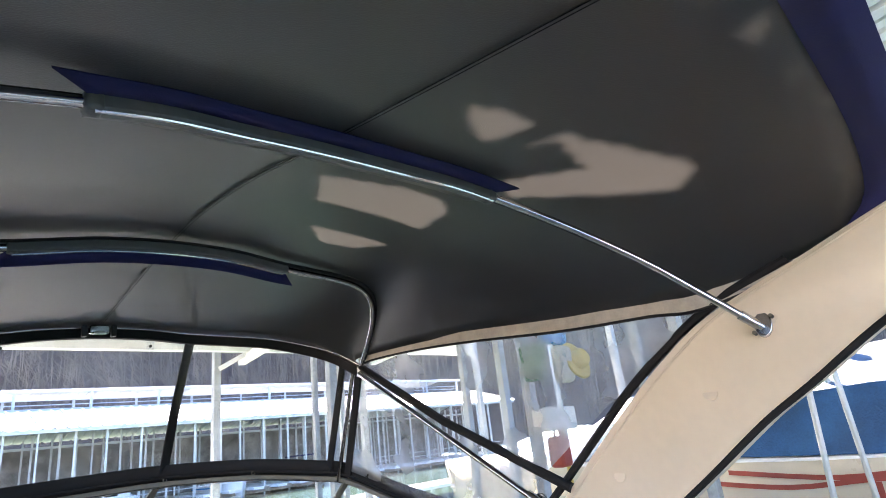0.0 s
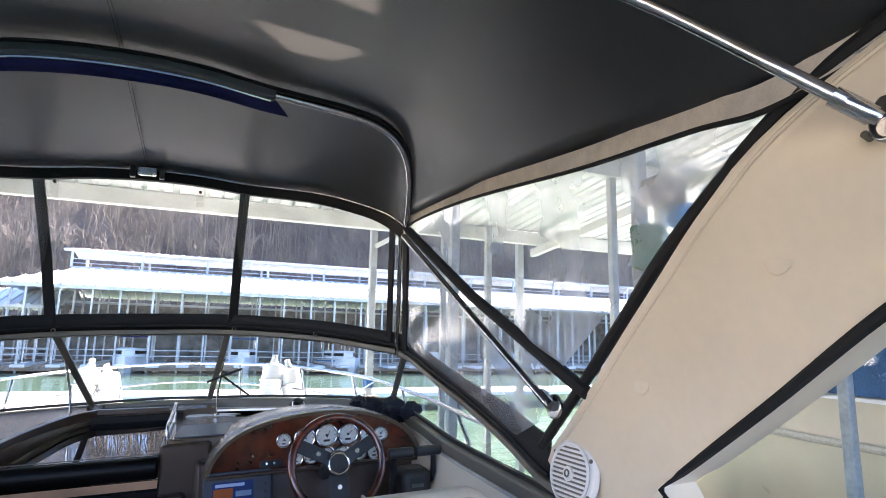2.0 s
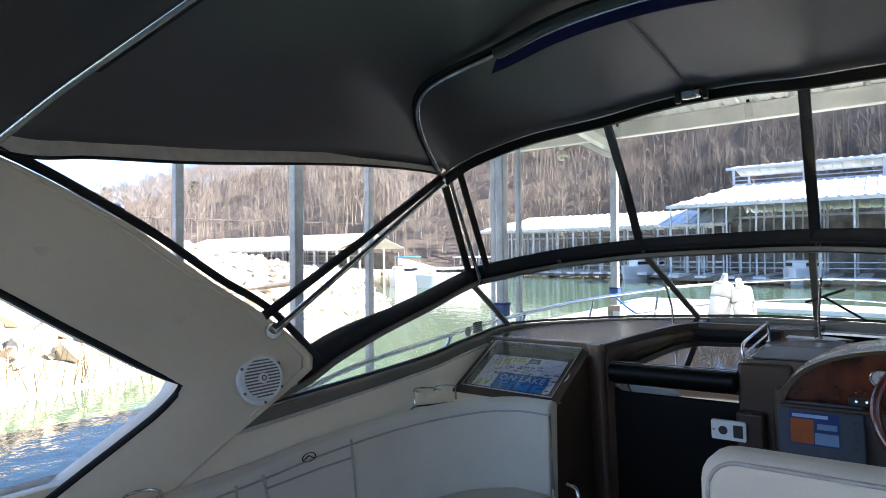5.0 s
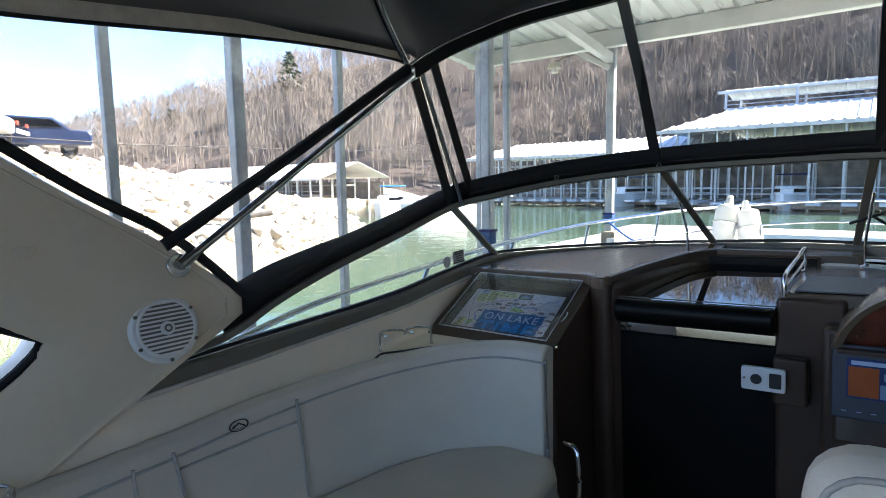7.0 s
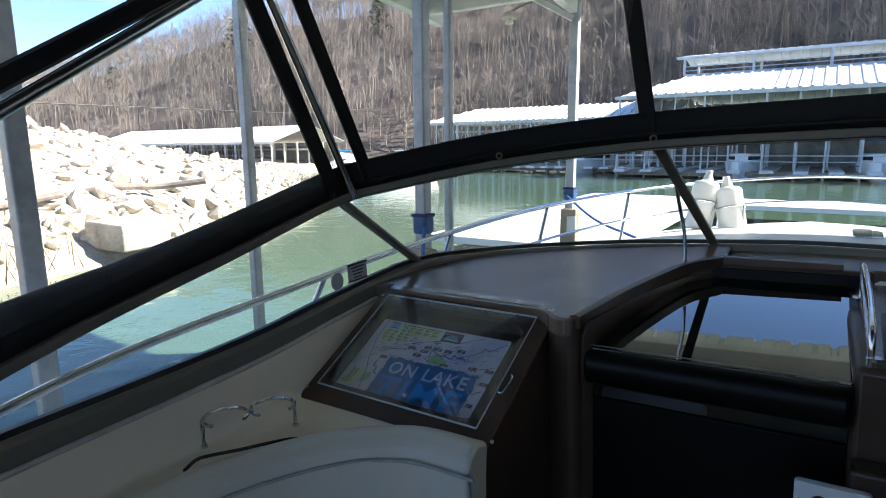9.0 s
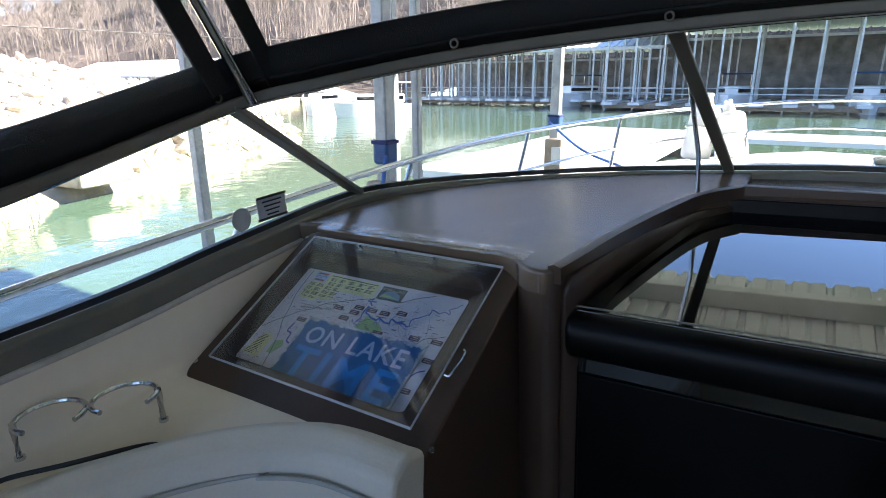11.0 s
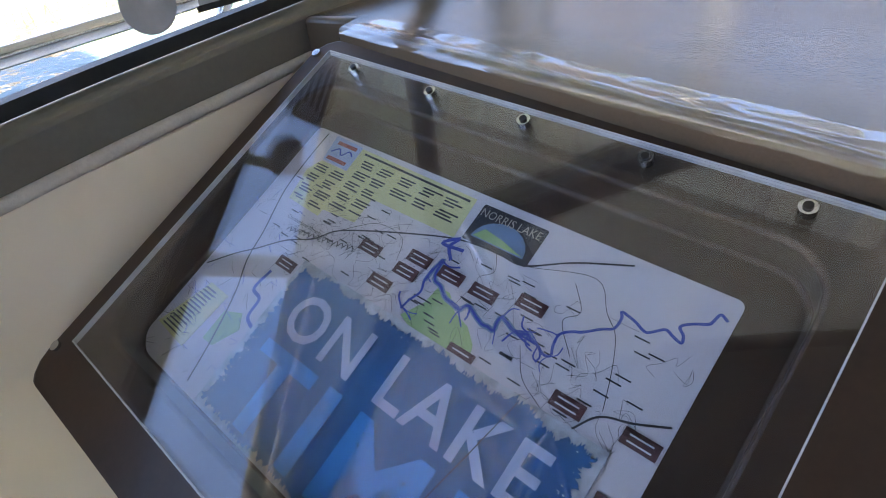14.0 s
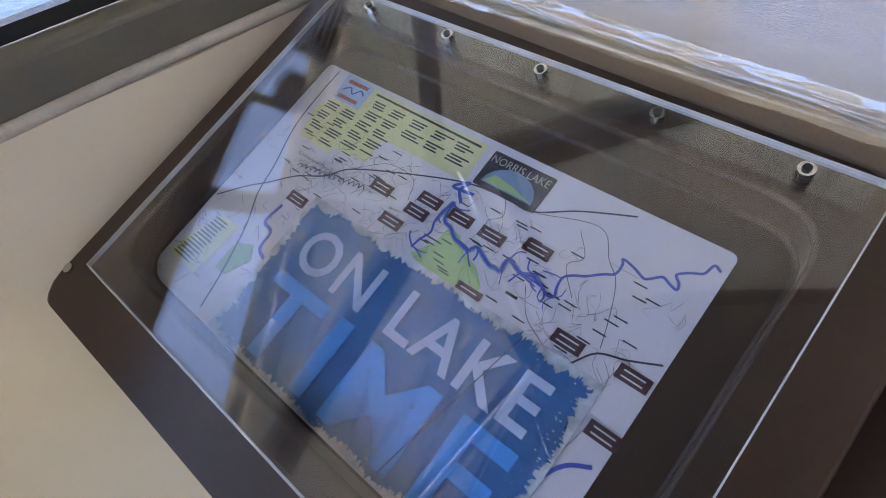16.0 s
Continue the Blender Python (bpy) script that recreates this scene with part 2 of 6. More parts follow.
def part(name, bm, mat, parent=None, label="", smooth=True, bevel=0.0, thick=0.0):
    me = bpy.data.meshes.new(name)
    bmesh.ops.recalc_face_normals(bm, faces=bm.faces)
    bm.to_mesh(me)
    bm.free()
    me.materials.append(mat)
    if smooth:
        me.polygons.foreach_set("use_smooth", [True] * len(me.polygons))
        me.set_sharp_from_angle(angle=radians(40))
    ob = new(name, me)
    if parent:
        ob.parent = parent
    if label:
        ob["label"] = label
    if thick:
        s = ob.modifiers.new("thickness", "SOLIDIFY")
        s.thickness, s.offset = thick, 0
    if bevel:
        b = ob.modifiers.new("edge", "BEVEL")
        b.width, b.segments, b.limit_method, b.angle_limit = bevel, 3, "ANGLE", radians(40)
    return ob


def thing(name, label, category, group="", kind="", at=(0, 0, 0), aboard=True):
    ob = new(name)
    ob.location = at
    ob.empty_display_size = 0.05
    tagged(ob, label, category, group, kind)
    if aboard:
        AFLOAT.append(ob)
    return ob


def keep(ob, label="", category="", group="", kind="", aboard=True):
    tagged(ob, label, category, group, kind)
    if aboard:
        AFLOAT.append(ob)
    return ob


def spline(pts, n=8):
    """A smooth line through the points."""
    p = [Vector(q) for q in pts]
    p = [p[0] * 2 - p[1], *p, p[-1] * 2 - p[-2]]
    out = []
    for i in range(1, len(p) - 2):
        a, b, c, d = p[i - 1:i + 3]
        for k in range(n):
            t = k / n
            out.append(0.5 * (2 * b + (c - a) * t + (2 * a - 5 * b + 4 * c - d) * t * t + (3 * b - a - 3 * c + d) * t ** 3))
    return out + [p[-2]]


def sweep(bm, line, shape, up=(0, 0, 1), cap=True):
    """Draws a closed outline (side, up) along a line."""
    line = [Vector(q) for q in line]
    rings = []
    for i, q in enumerate(line):
        d = (line[min(i + 1, len(line) - 1)] - line[max(i - 1, 0)]).normalized()
        s = d.cross(Vector(up))
        if s.length < 1e-4:
            s = d.cross(Vector((0.3, 1, 0)))
        s.normalize()
        u = s.cross(d)
        rings.append([bm.verts.new(q + s * a + u * b) for a, b in shape])
    k = len(shape)
    for r, o in zip(rings, rings[1:]):
        for j in range(k):
            bm.faces.new((r[j], r[(j + 1) % k], o[(j + 1) % k], o[j]))
    if cap:
        bm.faces.new(rings[0])
        bm.faces.new(rings[-1][::-1])
    return bm


def circle(r, n=10):
    return [(r * math.cos(2 * math.pi * i / n), r * math.sin(2 * math.pi * i / n)) for i in range(n)]


def rect(w, h):
    return [(-w / 2, -h / 2), (w / 2, -h / 2), (w / 2, h / 2), (-w / 2, h / 2)]


def tube(line, r, n=10, bm=None):
    return sweep(bm or bmesh.new(), line, circle(r, n))


def block(size, m=None, bm=None):
    bm = bm or bmesh.new()
    bmesh.ops.create_cube(bm, size=1, matrix=(m or Matrix()) @ Matrix.Diagonal((*size, 1)))
    return bm


def rod(r, depth, m=None, bm=None, n=20, r2=None):
    bm = bm or bmesh.new()
    bmesh.ops.create_cone(bm, cap_ends=True, segments=n, radius1=r, radius2=r if r2 is None else r2, depth=depth, matrix=m or Matrix())
    return bm


def ring(big, small, m=None, bm=None, n=36, k=8):
    bm = bm or bmesh.new()
    m = m or Matrix()
    rows = []
    for i in range(n):
        a = 2 * math.pi * i / n
        rows.append([bm.verts.new(m @ Vector(((big + small * math.cos(2 * math.pi * j / k)) * math.cos(a), (big + small * math.cos(2 * math.pi * j / k)) * math.sin(a), small * math.sin(2 * math.pi * j / k)))) for j in range(k)])
    for i in range(n):
        for j in range(k):
            bm.faces.new((rows[i][j], rows[(i + 1) % n][j], rows[(i + 1) % n][(j + 1) % k], rows[i][(j + 1) % k]))
    return bm


def skin(rows, bm=None):
    """A sheet through rows of points."""
    bm = bm or bmesh.new()
    v = [[bm.verts.new(q) for q in r] for r in rows]
    for a, b in zip(v, v[1:]):
        for j in range(len(a) - 1):
            bm.faces.new((a[j], a[j + 1], b[j + 1], b[j]))
    return bm


def plate(outline, thick, bm=None, m=None):
    """A flat piece with the outline (x, y), from z = 0 down to -thick."""
    bm = bm or bmesh.new()
    m = m or Matrix()
    f = bm.faces.new([bm.verts.new(m @ Vector((x, y, 0))) for x, y in outline])
    if thick:
        top = bmesh.ops.extrude_face_region(bm, geom=[f])
        d = m.to_3x3() @ Vector((0, 0, -thick))
        for q in top["geom"]:
            if isinstance(q, bmesh.types.BMVert):
                q.co += d
    return bm


def even(line, n):
    """n points spaced evenly along a line."""
    p = [Vector(q) for q in line]
    L = [0]
    for a, b in zip(p, p[1:]):
        L.append(L[-1] + (b - a).length)
    out = []
    for i in range(n):
        s, k = L[-1] * i / (n - 1), 0
        while k < len(L) - 2 and L[k + 1] < s:
            k += 1
        out.append(p[k].lerp(p[k + 1], min(1, max(0, (s - L[k]) / max(1e-9, L[k + 1] - L[k])))))
    return out


def both(half):
    """A line from starboard to port out of its starboard half, which starts amidships."""
    return [Vector(q) for q in half[::-1]] + [Vector((-q[0], q[1], q[2])) for q in half[1:]]


def mirror(line, s):
    return [Vector((q[0] * s, q[1], q[2])) for q in line]


def rounded(w, h, r, n=5):
    out = []
    for cx, cy, a in ((w / 2 - r, h / 2 - r, 0), (-w / 2 + r, h / 2 - r, 90), (-w / 2 + r, -h / 2 + r, 180), (w / 2 - r, -h / 2 + r, 270)):
        for i in range(n + 1):
            t = radians(a + 90 * i / n)
            out.append((cx + r * math.cos(t), cy + r * math.sin(t)))
    return out

# ---- the boat: canopy, windshield, arch ----
FRONT = [(0, 4.195, 2.122), (0.2, 4.188, 2.113), (0.4, 4.16, 2.085), (0.68, 4.02, 2.035), (0.85, 3.91, 1.975), (0.95, 3.80, 1.91), (1.0, 3.68, 1.83)]
BOW_FORE = [(0, 3.228, 2.18), (0.2, 3.235, 2.173), (0.407, 3.26, 2.15), (0.69, 3.29, 2.126), (0.82, 3.33, 2.093), (0.895, 3.396, 2.04), (0.944, 3.495, 1.96), (0.982, 3.64, 1.842)]
MIDDLE = [(0, 2.72, 2.19), (0.4, 2.72, 2.165), (0.7, 2.76, 2.10), (0.85, 2.82, 2.02), (0.95, 2.88, 1.93), (1.0, 2.95, 1.845)]
BOW_AFT = [(0, 2.27, 2.075), (0.18, 2.268, 2.071), (0.366, 2.257, 2.058), (0.634, 2.177, 1.966), (0.80, 2.066, 1.845), (0.90, 1.96, 1.72), (0.945, 1.903, 1.654), (0.958, 1.89, 1.638)]
OVER_AFT = [(0, 2.27, 2.112), (0.366, 2.26, 2.095), (0.634, 2.2, 2.02), (0.82, 2.13, 1.93), (0.93, 2.1, 1.85), (1.0, 2.1, 1.762)]
AFT = [(0, 1.50, 1.985), (0.32, 1.517, 1.965), (0.653, 1.545, 1.935), (0.85, 1.575, 1.90), (0.95, 1.61, 1.86), (1.0, 1.7, 1.80)]
END = [(0, 1.42, 1.985), (0.32, 1.435, 1.965), (0.67, 1.46, 1.935), (0.89, 1.49, 1.90), (1.0, 1.53, 1.86), (1.04, 1.63, 1.80)]


def lift(line, d):
    return [(x, y, z + d) for x, y, z in line]


def canopy():
    top = thing("boat_canopy", "dark grey canvas boat top stretched over steel bows", "canopy")
    rows = [even(spline(both(s)), 49) for s in (FRONT, lift(BOW_FORE, 0.03), MIDDLE, OVER_AFT, AFT)]
    cols = []
    for j in range(49):
        cols.append(spline([r[j] for r in rows], 8))
    part("roof_cloth", skin(cols), M_CANVAS, top, thick=0.004)
    a, b = even(spline(both(AFT)), 41), even(spline(both(END)), 41)
    part("aft_border", skin([a, b]), M_NAVY, top, "navy blue border strip", thick=0.006)
    # centre seam, two rows of stitching on a flat tape
    mid = [c for c in cols[24]]
    part("centre_seam", sweep(bmesh.new(), [p - Vector((0, 0, 0.006)) for p in mid], rect(0.004, 0.002)), M_CANVAS, top)
    for d in (-0.004, 0.004):
        part("stitching", sweep(bmesh.new(), [p + Vector((d, 0, -0.009)) for p in mid], rect(0.0012, 0.001)), M_BLACK, top)
    for s in (1, -1):
        edge = mirror(spline([(0.985, 3.66, 1.86), (1.0, 3.587, 1.878), (1.0, 3.3, 1.868), (1.0, 2.98, 1.842), (1.0, 2.5, 1.788), (1.0, 2.2, 1.766), (1.0, 2.04, 1.75), (1.0, 1.8, 1.785)]), s)
        part("hem", sweep(bmesh.new(), edge, [(-0.006, -0.03), (0.006, -0.03), (0.006, 0.012), (-0.006, 0.012)]), M_HEM, top, "cream hem tape with zip")
        part("hem_piping", tube([p + Vector((-0.004 * s, 0, -0.031)) for p in edge], 0.005), M_BLACK, top)
    front = spline(both(FRONT))
    part("front_edge", sweep(bmesh.new(), [p + Vector((0, 0, -0.012)) for p in front], [(-0.018, -0.03), (0.012, -0.03), (0.012, 0.012), (-0.018, 0.012)]), M_BLACK, top, "black folded canvas front edge")
    part("front_piping", tube([p + Vector((0, -0.02, 0.002)) for p in front], 0.007), M_STEEL, top, "bright steel front bow")
    return top


canopy()


def bow(name, half, sleeve, label, navy):
    """navy: on which side of the tube the navy band of the sleeve lies, 1 ahead and -1 aft."""
    b = thing(name, label, "canopy frame")
    line = spline(both(half))
    part("tube", tube(line, 0.0115 if navy > 0 else 0.0095, 12), M_STEEL, b)
    tape = [p for p in line if navy > 0 or abs(p.x) < 0.78]
    part("tape_over", skin([[p + Vector((0, -0.032 * navy, 0.012)) for p in tape], [p + Vector((0, -0.005 * navy, 0.014)) for p in tape]]), M_BLACK, b, "black tape along the canvas", thick=0.006)
    mid = [p for p in line if abs(p.x) < sleeve]
    ends = [mid[0] + Vector((0.06, 0, -0.006))] + mid + [mid[-1] - Vector((0.06, 0, 0.006))]
    part("sleeve_band", skin([[p + Vector((0, 0.052 * navy, -0.04 if navy > 0 else 0.016)) for p in ends], [p + Vector((0, 0.008 * navy, 0.006)) for p in [mid[0]] + mid + [mid[-1]]]]), M_NAVY, b, "navy blue sleeve band", thick=0.004)
    part("sleeve", sweep(bmesh.new(), [p + Vector((0, 0, -0.001)) for p in mid], [(-0.016, -0.015), (0.016, -0.015), (0.018, 0.014), (-0.018, 0.014)]), M_SLEEVE, b, "glossy grey vinyl sleeve", bevel=0.006)
    part("sleeve_welt", tube([p + Vector((0, 0.010 * navy, -0.017)) for p in mid], 0.004, 8), M_STEEL, b, "bright welt line")
    if navy < 0:
        part("flap", skin([[p + Vector((0, 0.015, -0.006)) for p in mid], [p + Vector((0, 0.075, 0.018)) for p in mid]]), M_CANVAS, b, "loose grey flap", thick=0.003)
    for p in (mid[0], mid[-1]):
        part("end_clip", block((0.028, 0.036, 0.034), Matrix.Translation(p)), M_SLEEVE, b, "crumpled clear tape end", bevel=0.008)
    return b


fore_bow = bow("canopy_bow", BOW_FORE, 0.41, "curved stainless canopy bow in a navy sleeve", 1)
aft_bow = bow("canopy_bow", BOW_AFT, 0.44, "stainless canopy bow with long side legs", -1)
for s in (1, -1):
    part("foot_plate", rod(0.034, 0.009, look((0.98 * s, 1.893, 1.645), (0.4 * s, 1.885, 1.83)) @ Matrix.Diagonal((0.62, 1, 1, 1)), n=24), M_STEEL, aft_bow, "oval deck flange with screws", bevel=0.003)
    for dy in (-0.024, 0.024):
        part("flange_screw", rod(0.005, 0.013, look((0.978 * s, 1.893 + dy, 1.645 - dy * 0.7), (0.4 * s, 1.885 + dy, 1.83)), n=10), M_FRAME, aft_bow)
    part("foot_socket", rod(0.0125, 0.05, look((0.945 * s, 1.91, 1.66), (0.8 * s, 2.04, 1.82)), n=14), M_STEEL, aft_bow)

WS_LOW = [(0, 5.26, 1.06), (0.3, 5.23, 1.056), (0.6, 5.14, 1.055), (0.92, 4.96, 1.05), (1.13, 4.74, 1.048), (1.21, 4.5, 1.045), (1.22, 4.1, 1.003), (1.22, 3.755, 0.962), (1.22, 3.2, 0.934), (1.20, 2.8, 0.925), (1.19, 2.55, 0.92)]
WS_TOP = [(0, 4.57, 1.44), (0.38, 4.53, 1.434), (0.75, 4.36, 1.40), (1.0, 4.17, 1.35), (1.108, 4.05, 1.314), (1.13, 3.7, 1.215), (1.135, 3.4, 1.14), (1.145, 3.15, 1.06), (1.16, 2.98, 0.985), (1.18, 2.8, 0.95)]


def windshield():
    w = thing("windshield", "curved glass boat windshield in a dark grey frame", "windshield")
    low, top = spline(both(WS_LOW)), spline(both(WS_TOP))
    part("lower_frame", sweep(bmesh.new(), low, [(-0.03, -0.05), (0.02, -0.05), (0.016, -0.004), (-0.012, 0.002), (-0.028, -0.006)]), M_FRAME, w, bevel=0.004)
    part("lower_gasket", sweep(bmesh.new(), [p + Vector((0, 0, 0.01)) for p in low], rect(0.016, 0.014)), M_RUBBER, w)
    part("lower_trim", tube([p + Vector((-0.034 * (1 if p.x > 0 else -1) * min(1, abs(p.x) / 0.9), -0.034 * max(0, 1 - abs(p.x) / 1.1), -0.052)) for p in low], 0.007), M_HEM, w, "cream trim bead")
    part("upper_frame", sweep(bmesh.new(), top, rect(0.022, 0.022)), M_FRAME, w, bevel=0.004)
    part("upper_bead", tube([p + Vector((0, -0.006, -0.013)) for p in top], 0.004, 8), M_STEEL, w, "thin bright steel bead")
    g = part("glass", skin([even(low, 81), even(top, 81)]), M_GLASS, w, "clear windshield glass")
    g.visible_shadow = False
    for s in (1, -1):
        for a, b in (((0.36 * s, 4.53, 1.435), (0.30 * s, 5.225, 1.06)), ((1.108 * s, 4.05, 1.314), (1.205 * s, 4.545, 1.05))):
            part("mullion", sweep(bmesh.new(), [a, b], rect(0.03, 0.018), up=(s * 0.3, 0.5, 1)), M_FRAME, w, bevel=0.004)
    return w


windshield()


def curtain(name, label, outline_rows, mat, edges):
    c = thing(name, label, "window curtain")
    p = part("vinyl", skin(outline_rows), mat, c, "clear vinyl sheet")
    p.visible_shadow = False
    for e, w in edges:
        part("border", sweep(bmesh.new(), e, rect(w, 0.008), up=(0, 1, 0.01)), M_BLACK, c, "black canvas border")
    return c


def lifted(line, d):
    return [p + Vector((0, 0, d)) for p in line]


# black canvas skirt over the windshield's upper frame
skirt = thing("canvas_skirt", "black canvas skirt snapped along the windshield frame", "canvas skirt")
SK = [p for p in spline(both(WS_TOP)) if p.y > 2.95]
part("skirt_cloth", skin([[p + Vector((0.016 * (1 if p.x > 0 else -1) * min(1, abs(p.x)), 0.01, 0.005)) for p in SK],
                          [p + Vector((0, -0.012, 0.04)) for p in SK],
                          [p + Vector((-0.004 * p.x, -0.03, 0.085 + 0.10 * max(0, (3.45 - p.y)))) for p in SK]]), M_BLACK, skirt, thick=0.01)
part("skirt_welt", tube([p + Vector((-0.006, -0.012, 0.028)) for p in SK], 0.006), M_BLACK, skirt)
for x, y, z in ((0.385, 4.515, 1.45), (-0.365, 4.515, 1.45), (1.115, 4.03, 1.33), (-1.115, 4.03, 1.33), (0.75, 4.34, 1.42), (-0.75, 4.34, 1.42)):
    part("snap", ring(0.008, 0.0025, look((x, y, z), (0, 1, 1.5)), n=14, k=6), M_FRAME, skirt, "steel snap ring")

# front window curtains, between skirt and canvas top
FT, SB = spline(both(FRONT)), lifted(spline(both(WS_TOP)), 0.07)
for x0, x1 in ((-1.02, -0.375), (-0.375, 0.395), (0.395, 1.02)):
    t = even([p + Vector((0, 0, -0.03)) for p in FT if x0 - 0.02 <= p.x <= x1 + 0.02], 13)
    b = even([p for p in SB if x0 - 0.09 <= p.x <= x1 + 0.09 and p.y > 4.0], 13)
    c = thing("front_curtain", "clear vinyl front window panel with dried water marks", "window curtain", "front window panels")
    m = [(q + r) / 2 + Vector((0, 0.01, 0)) for q, r in zip(t, b)]
    part("vinyl", skin([t, m, b]), M_VINYL, c).visible_shadow = False
for s in (1, -1):
    st = thing("curtain_strip", "narrow black zip strip between vinyl panels", "canvas strip", "zip strips")
    part("strip_cloth", sweep(bmesh.new(), [(0.397 * s, 4.165, 2.10), (0.385 * s, 4.36, 1.78), (0.378 * s, 4.53, 1.46)], rect(0.042, 0.01), up=(0, 1, 0.3)), M_BLACK, st, bevel=0.003)
    post = thing("corner_post", "stainless corner post with black canvas flap", "canopy frame", "corner posts")
    part("post_tube", tube([(0.985 * s, 3.72, 1.83), (1.085 * s, 4.09, 1.32)], 0.011), M_STEEL, post)
    part("flap", sweep(bmesh.new(), [(0.99 * s, 3.675, 1.83), (1.105 * s, 4.03, 1.34)], rect(0.04, 0.012), up=(s, 0.3, 0)), M_BLACK, post, bevel=0.003)
    part("fore_flap", sweep(bmesh.new(), [(0.965 * s, 3.77, 1.87), (1.06 * s, 4.14, 1.35)], rect(0.035, 0.01), up=(s, 0.5, 0)), M_BLACK, post, bevel=0.003)
    part("bracket", block((0.03, 0.06, 0.05), pose(0.995 * s, 3.69, 1.815, 30, 0, 0)), M_STEEL, post, "steel corner bracket", bevel=0.008)
    # side curtain between hem, corner post, skirt and arch
    side = thing("side_curtain", "clouded clear vinyl side window with black borders" if s > 0 else "clear vinyl side window with black borders", "window curtain", "side window panels")
    hem = even(mirror([(1.0, 3.64, 1.85), (1.0, 2.98, 1.82), (1.0, 2.5, 1.765), (1.0, 2.2, 1.745), (1.0, 1.85, 1.75)], s), 13)
    foot = even(mirror([(1.1, 4.03, 1.37), (1.12, 3.5, 1.225), (1.13, 3.2, 1.14), (1.13, 3.0, 1.07), (1.09, 2.8, 1.28), (1.05, 2.4, 1.52), (1.0, 1.9, 1.74)], s), 13)
    mids = [(a + b) / 2 + Vector((0.012 * s * math.sin(3 * i), 0, 0)) for i, (a, b) in enumerate(zip(hem, foot))]
    part("vinyl", skin([hem, mids, foot]), M_VINYL_OLD if s > 0 else M_VINYL, side).visible_shadow = False
    part("arch_border", sweep(bmesh.new(), spline(mirror([(1.13, 2.93, 1.09), (1.10, 2.68, 1.28), (1.075, 2.505, 1.415), (1.045, 2.31, 1.56), (1.01, 2.04, 1.715), (0.995, 1.8, 1.795)] if s > 0 else [(1.135, 3.03, 1.085), (1.10, 2.80, 1.285), (1.075, 2.59, 1.405), (1.045, 2.345, 1.56), (1.01, 2.04, 1.715), (0.995, 1.8, 1.795)], s)), circle(0.014, 8)), M_BLACK, side)
    part("zip_strip", tube([(0.995 * s, 3.66, 1.825), (1.05 * s, 3.2, 1.53), (1.092 * s, 2.765 - 0.105 * max(0, s), 1.267 - 0.01 * max(0, s))], 0.018, 8), M_BLACK, side)
    strut = thing("canopy_strut", "slanted stainless strut from arch to canopy corner", "canopy frame", "canopy struts")
    part("strut_tube", tube([(0.975 * s, 3.66, 1.80), (1.075 * s, 2.81, 1.222)], 0.0115), M_STEEL, strut)
    part("foot_plate", rod(0.032, 0.01, look((1.092 * s, 2.80, 1.212), (0.2 * s, 2.8, 1.35)), n=20), M_STEEL, strut, "round steel flange", bevel=0.003)
    part("foot_socket", rod(0.016, 0.05, look((1.08 * s, 2.82, 1.228), (0.99 * s, 3.5, 1.7)), n=14), M_STEEL, strut)

ltch = thing("canopy_latch", "chrome canopy latch block under the front edge", "latch", at=(0, 4.13, 2.105))
part("latch_body", block((0.075, 0.04, 0.035)), M_STEEL, ltch, bevel=0.006)
part("latch_lever", block((0.045, 0.02, 0.012), pose(0, -0.02, -0.016, 20)), M_WHITE, ltch, bevel=0.004)
for x in (-0.055, 0.055):
    part("latch_ear", block((0.02, 0.03, 0.05), pose(x, 0, -0.005)), M_PLASTIC, ltch, bevel=0.004)


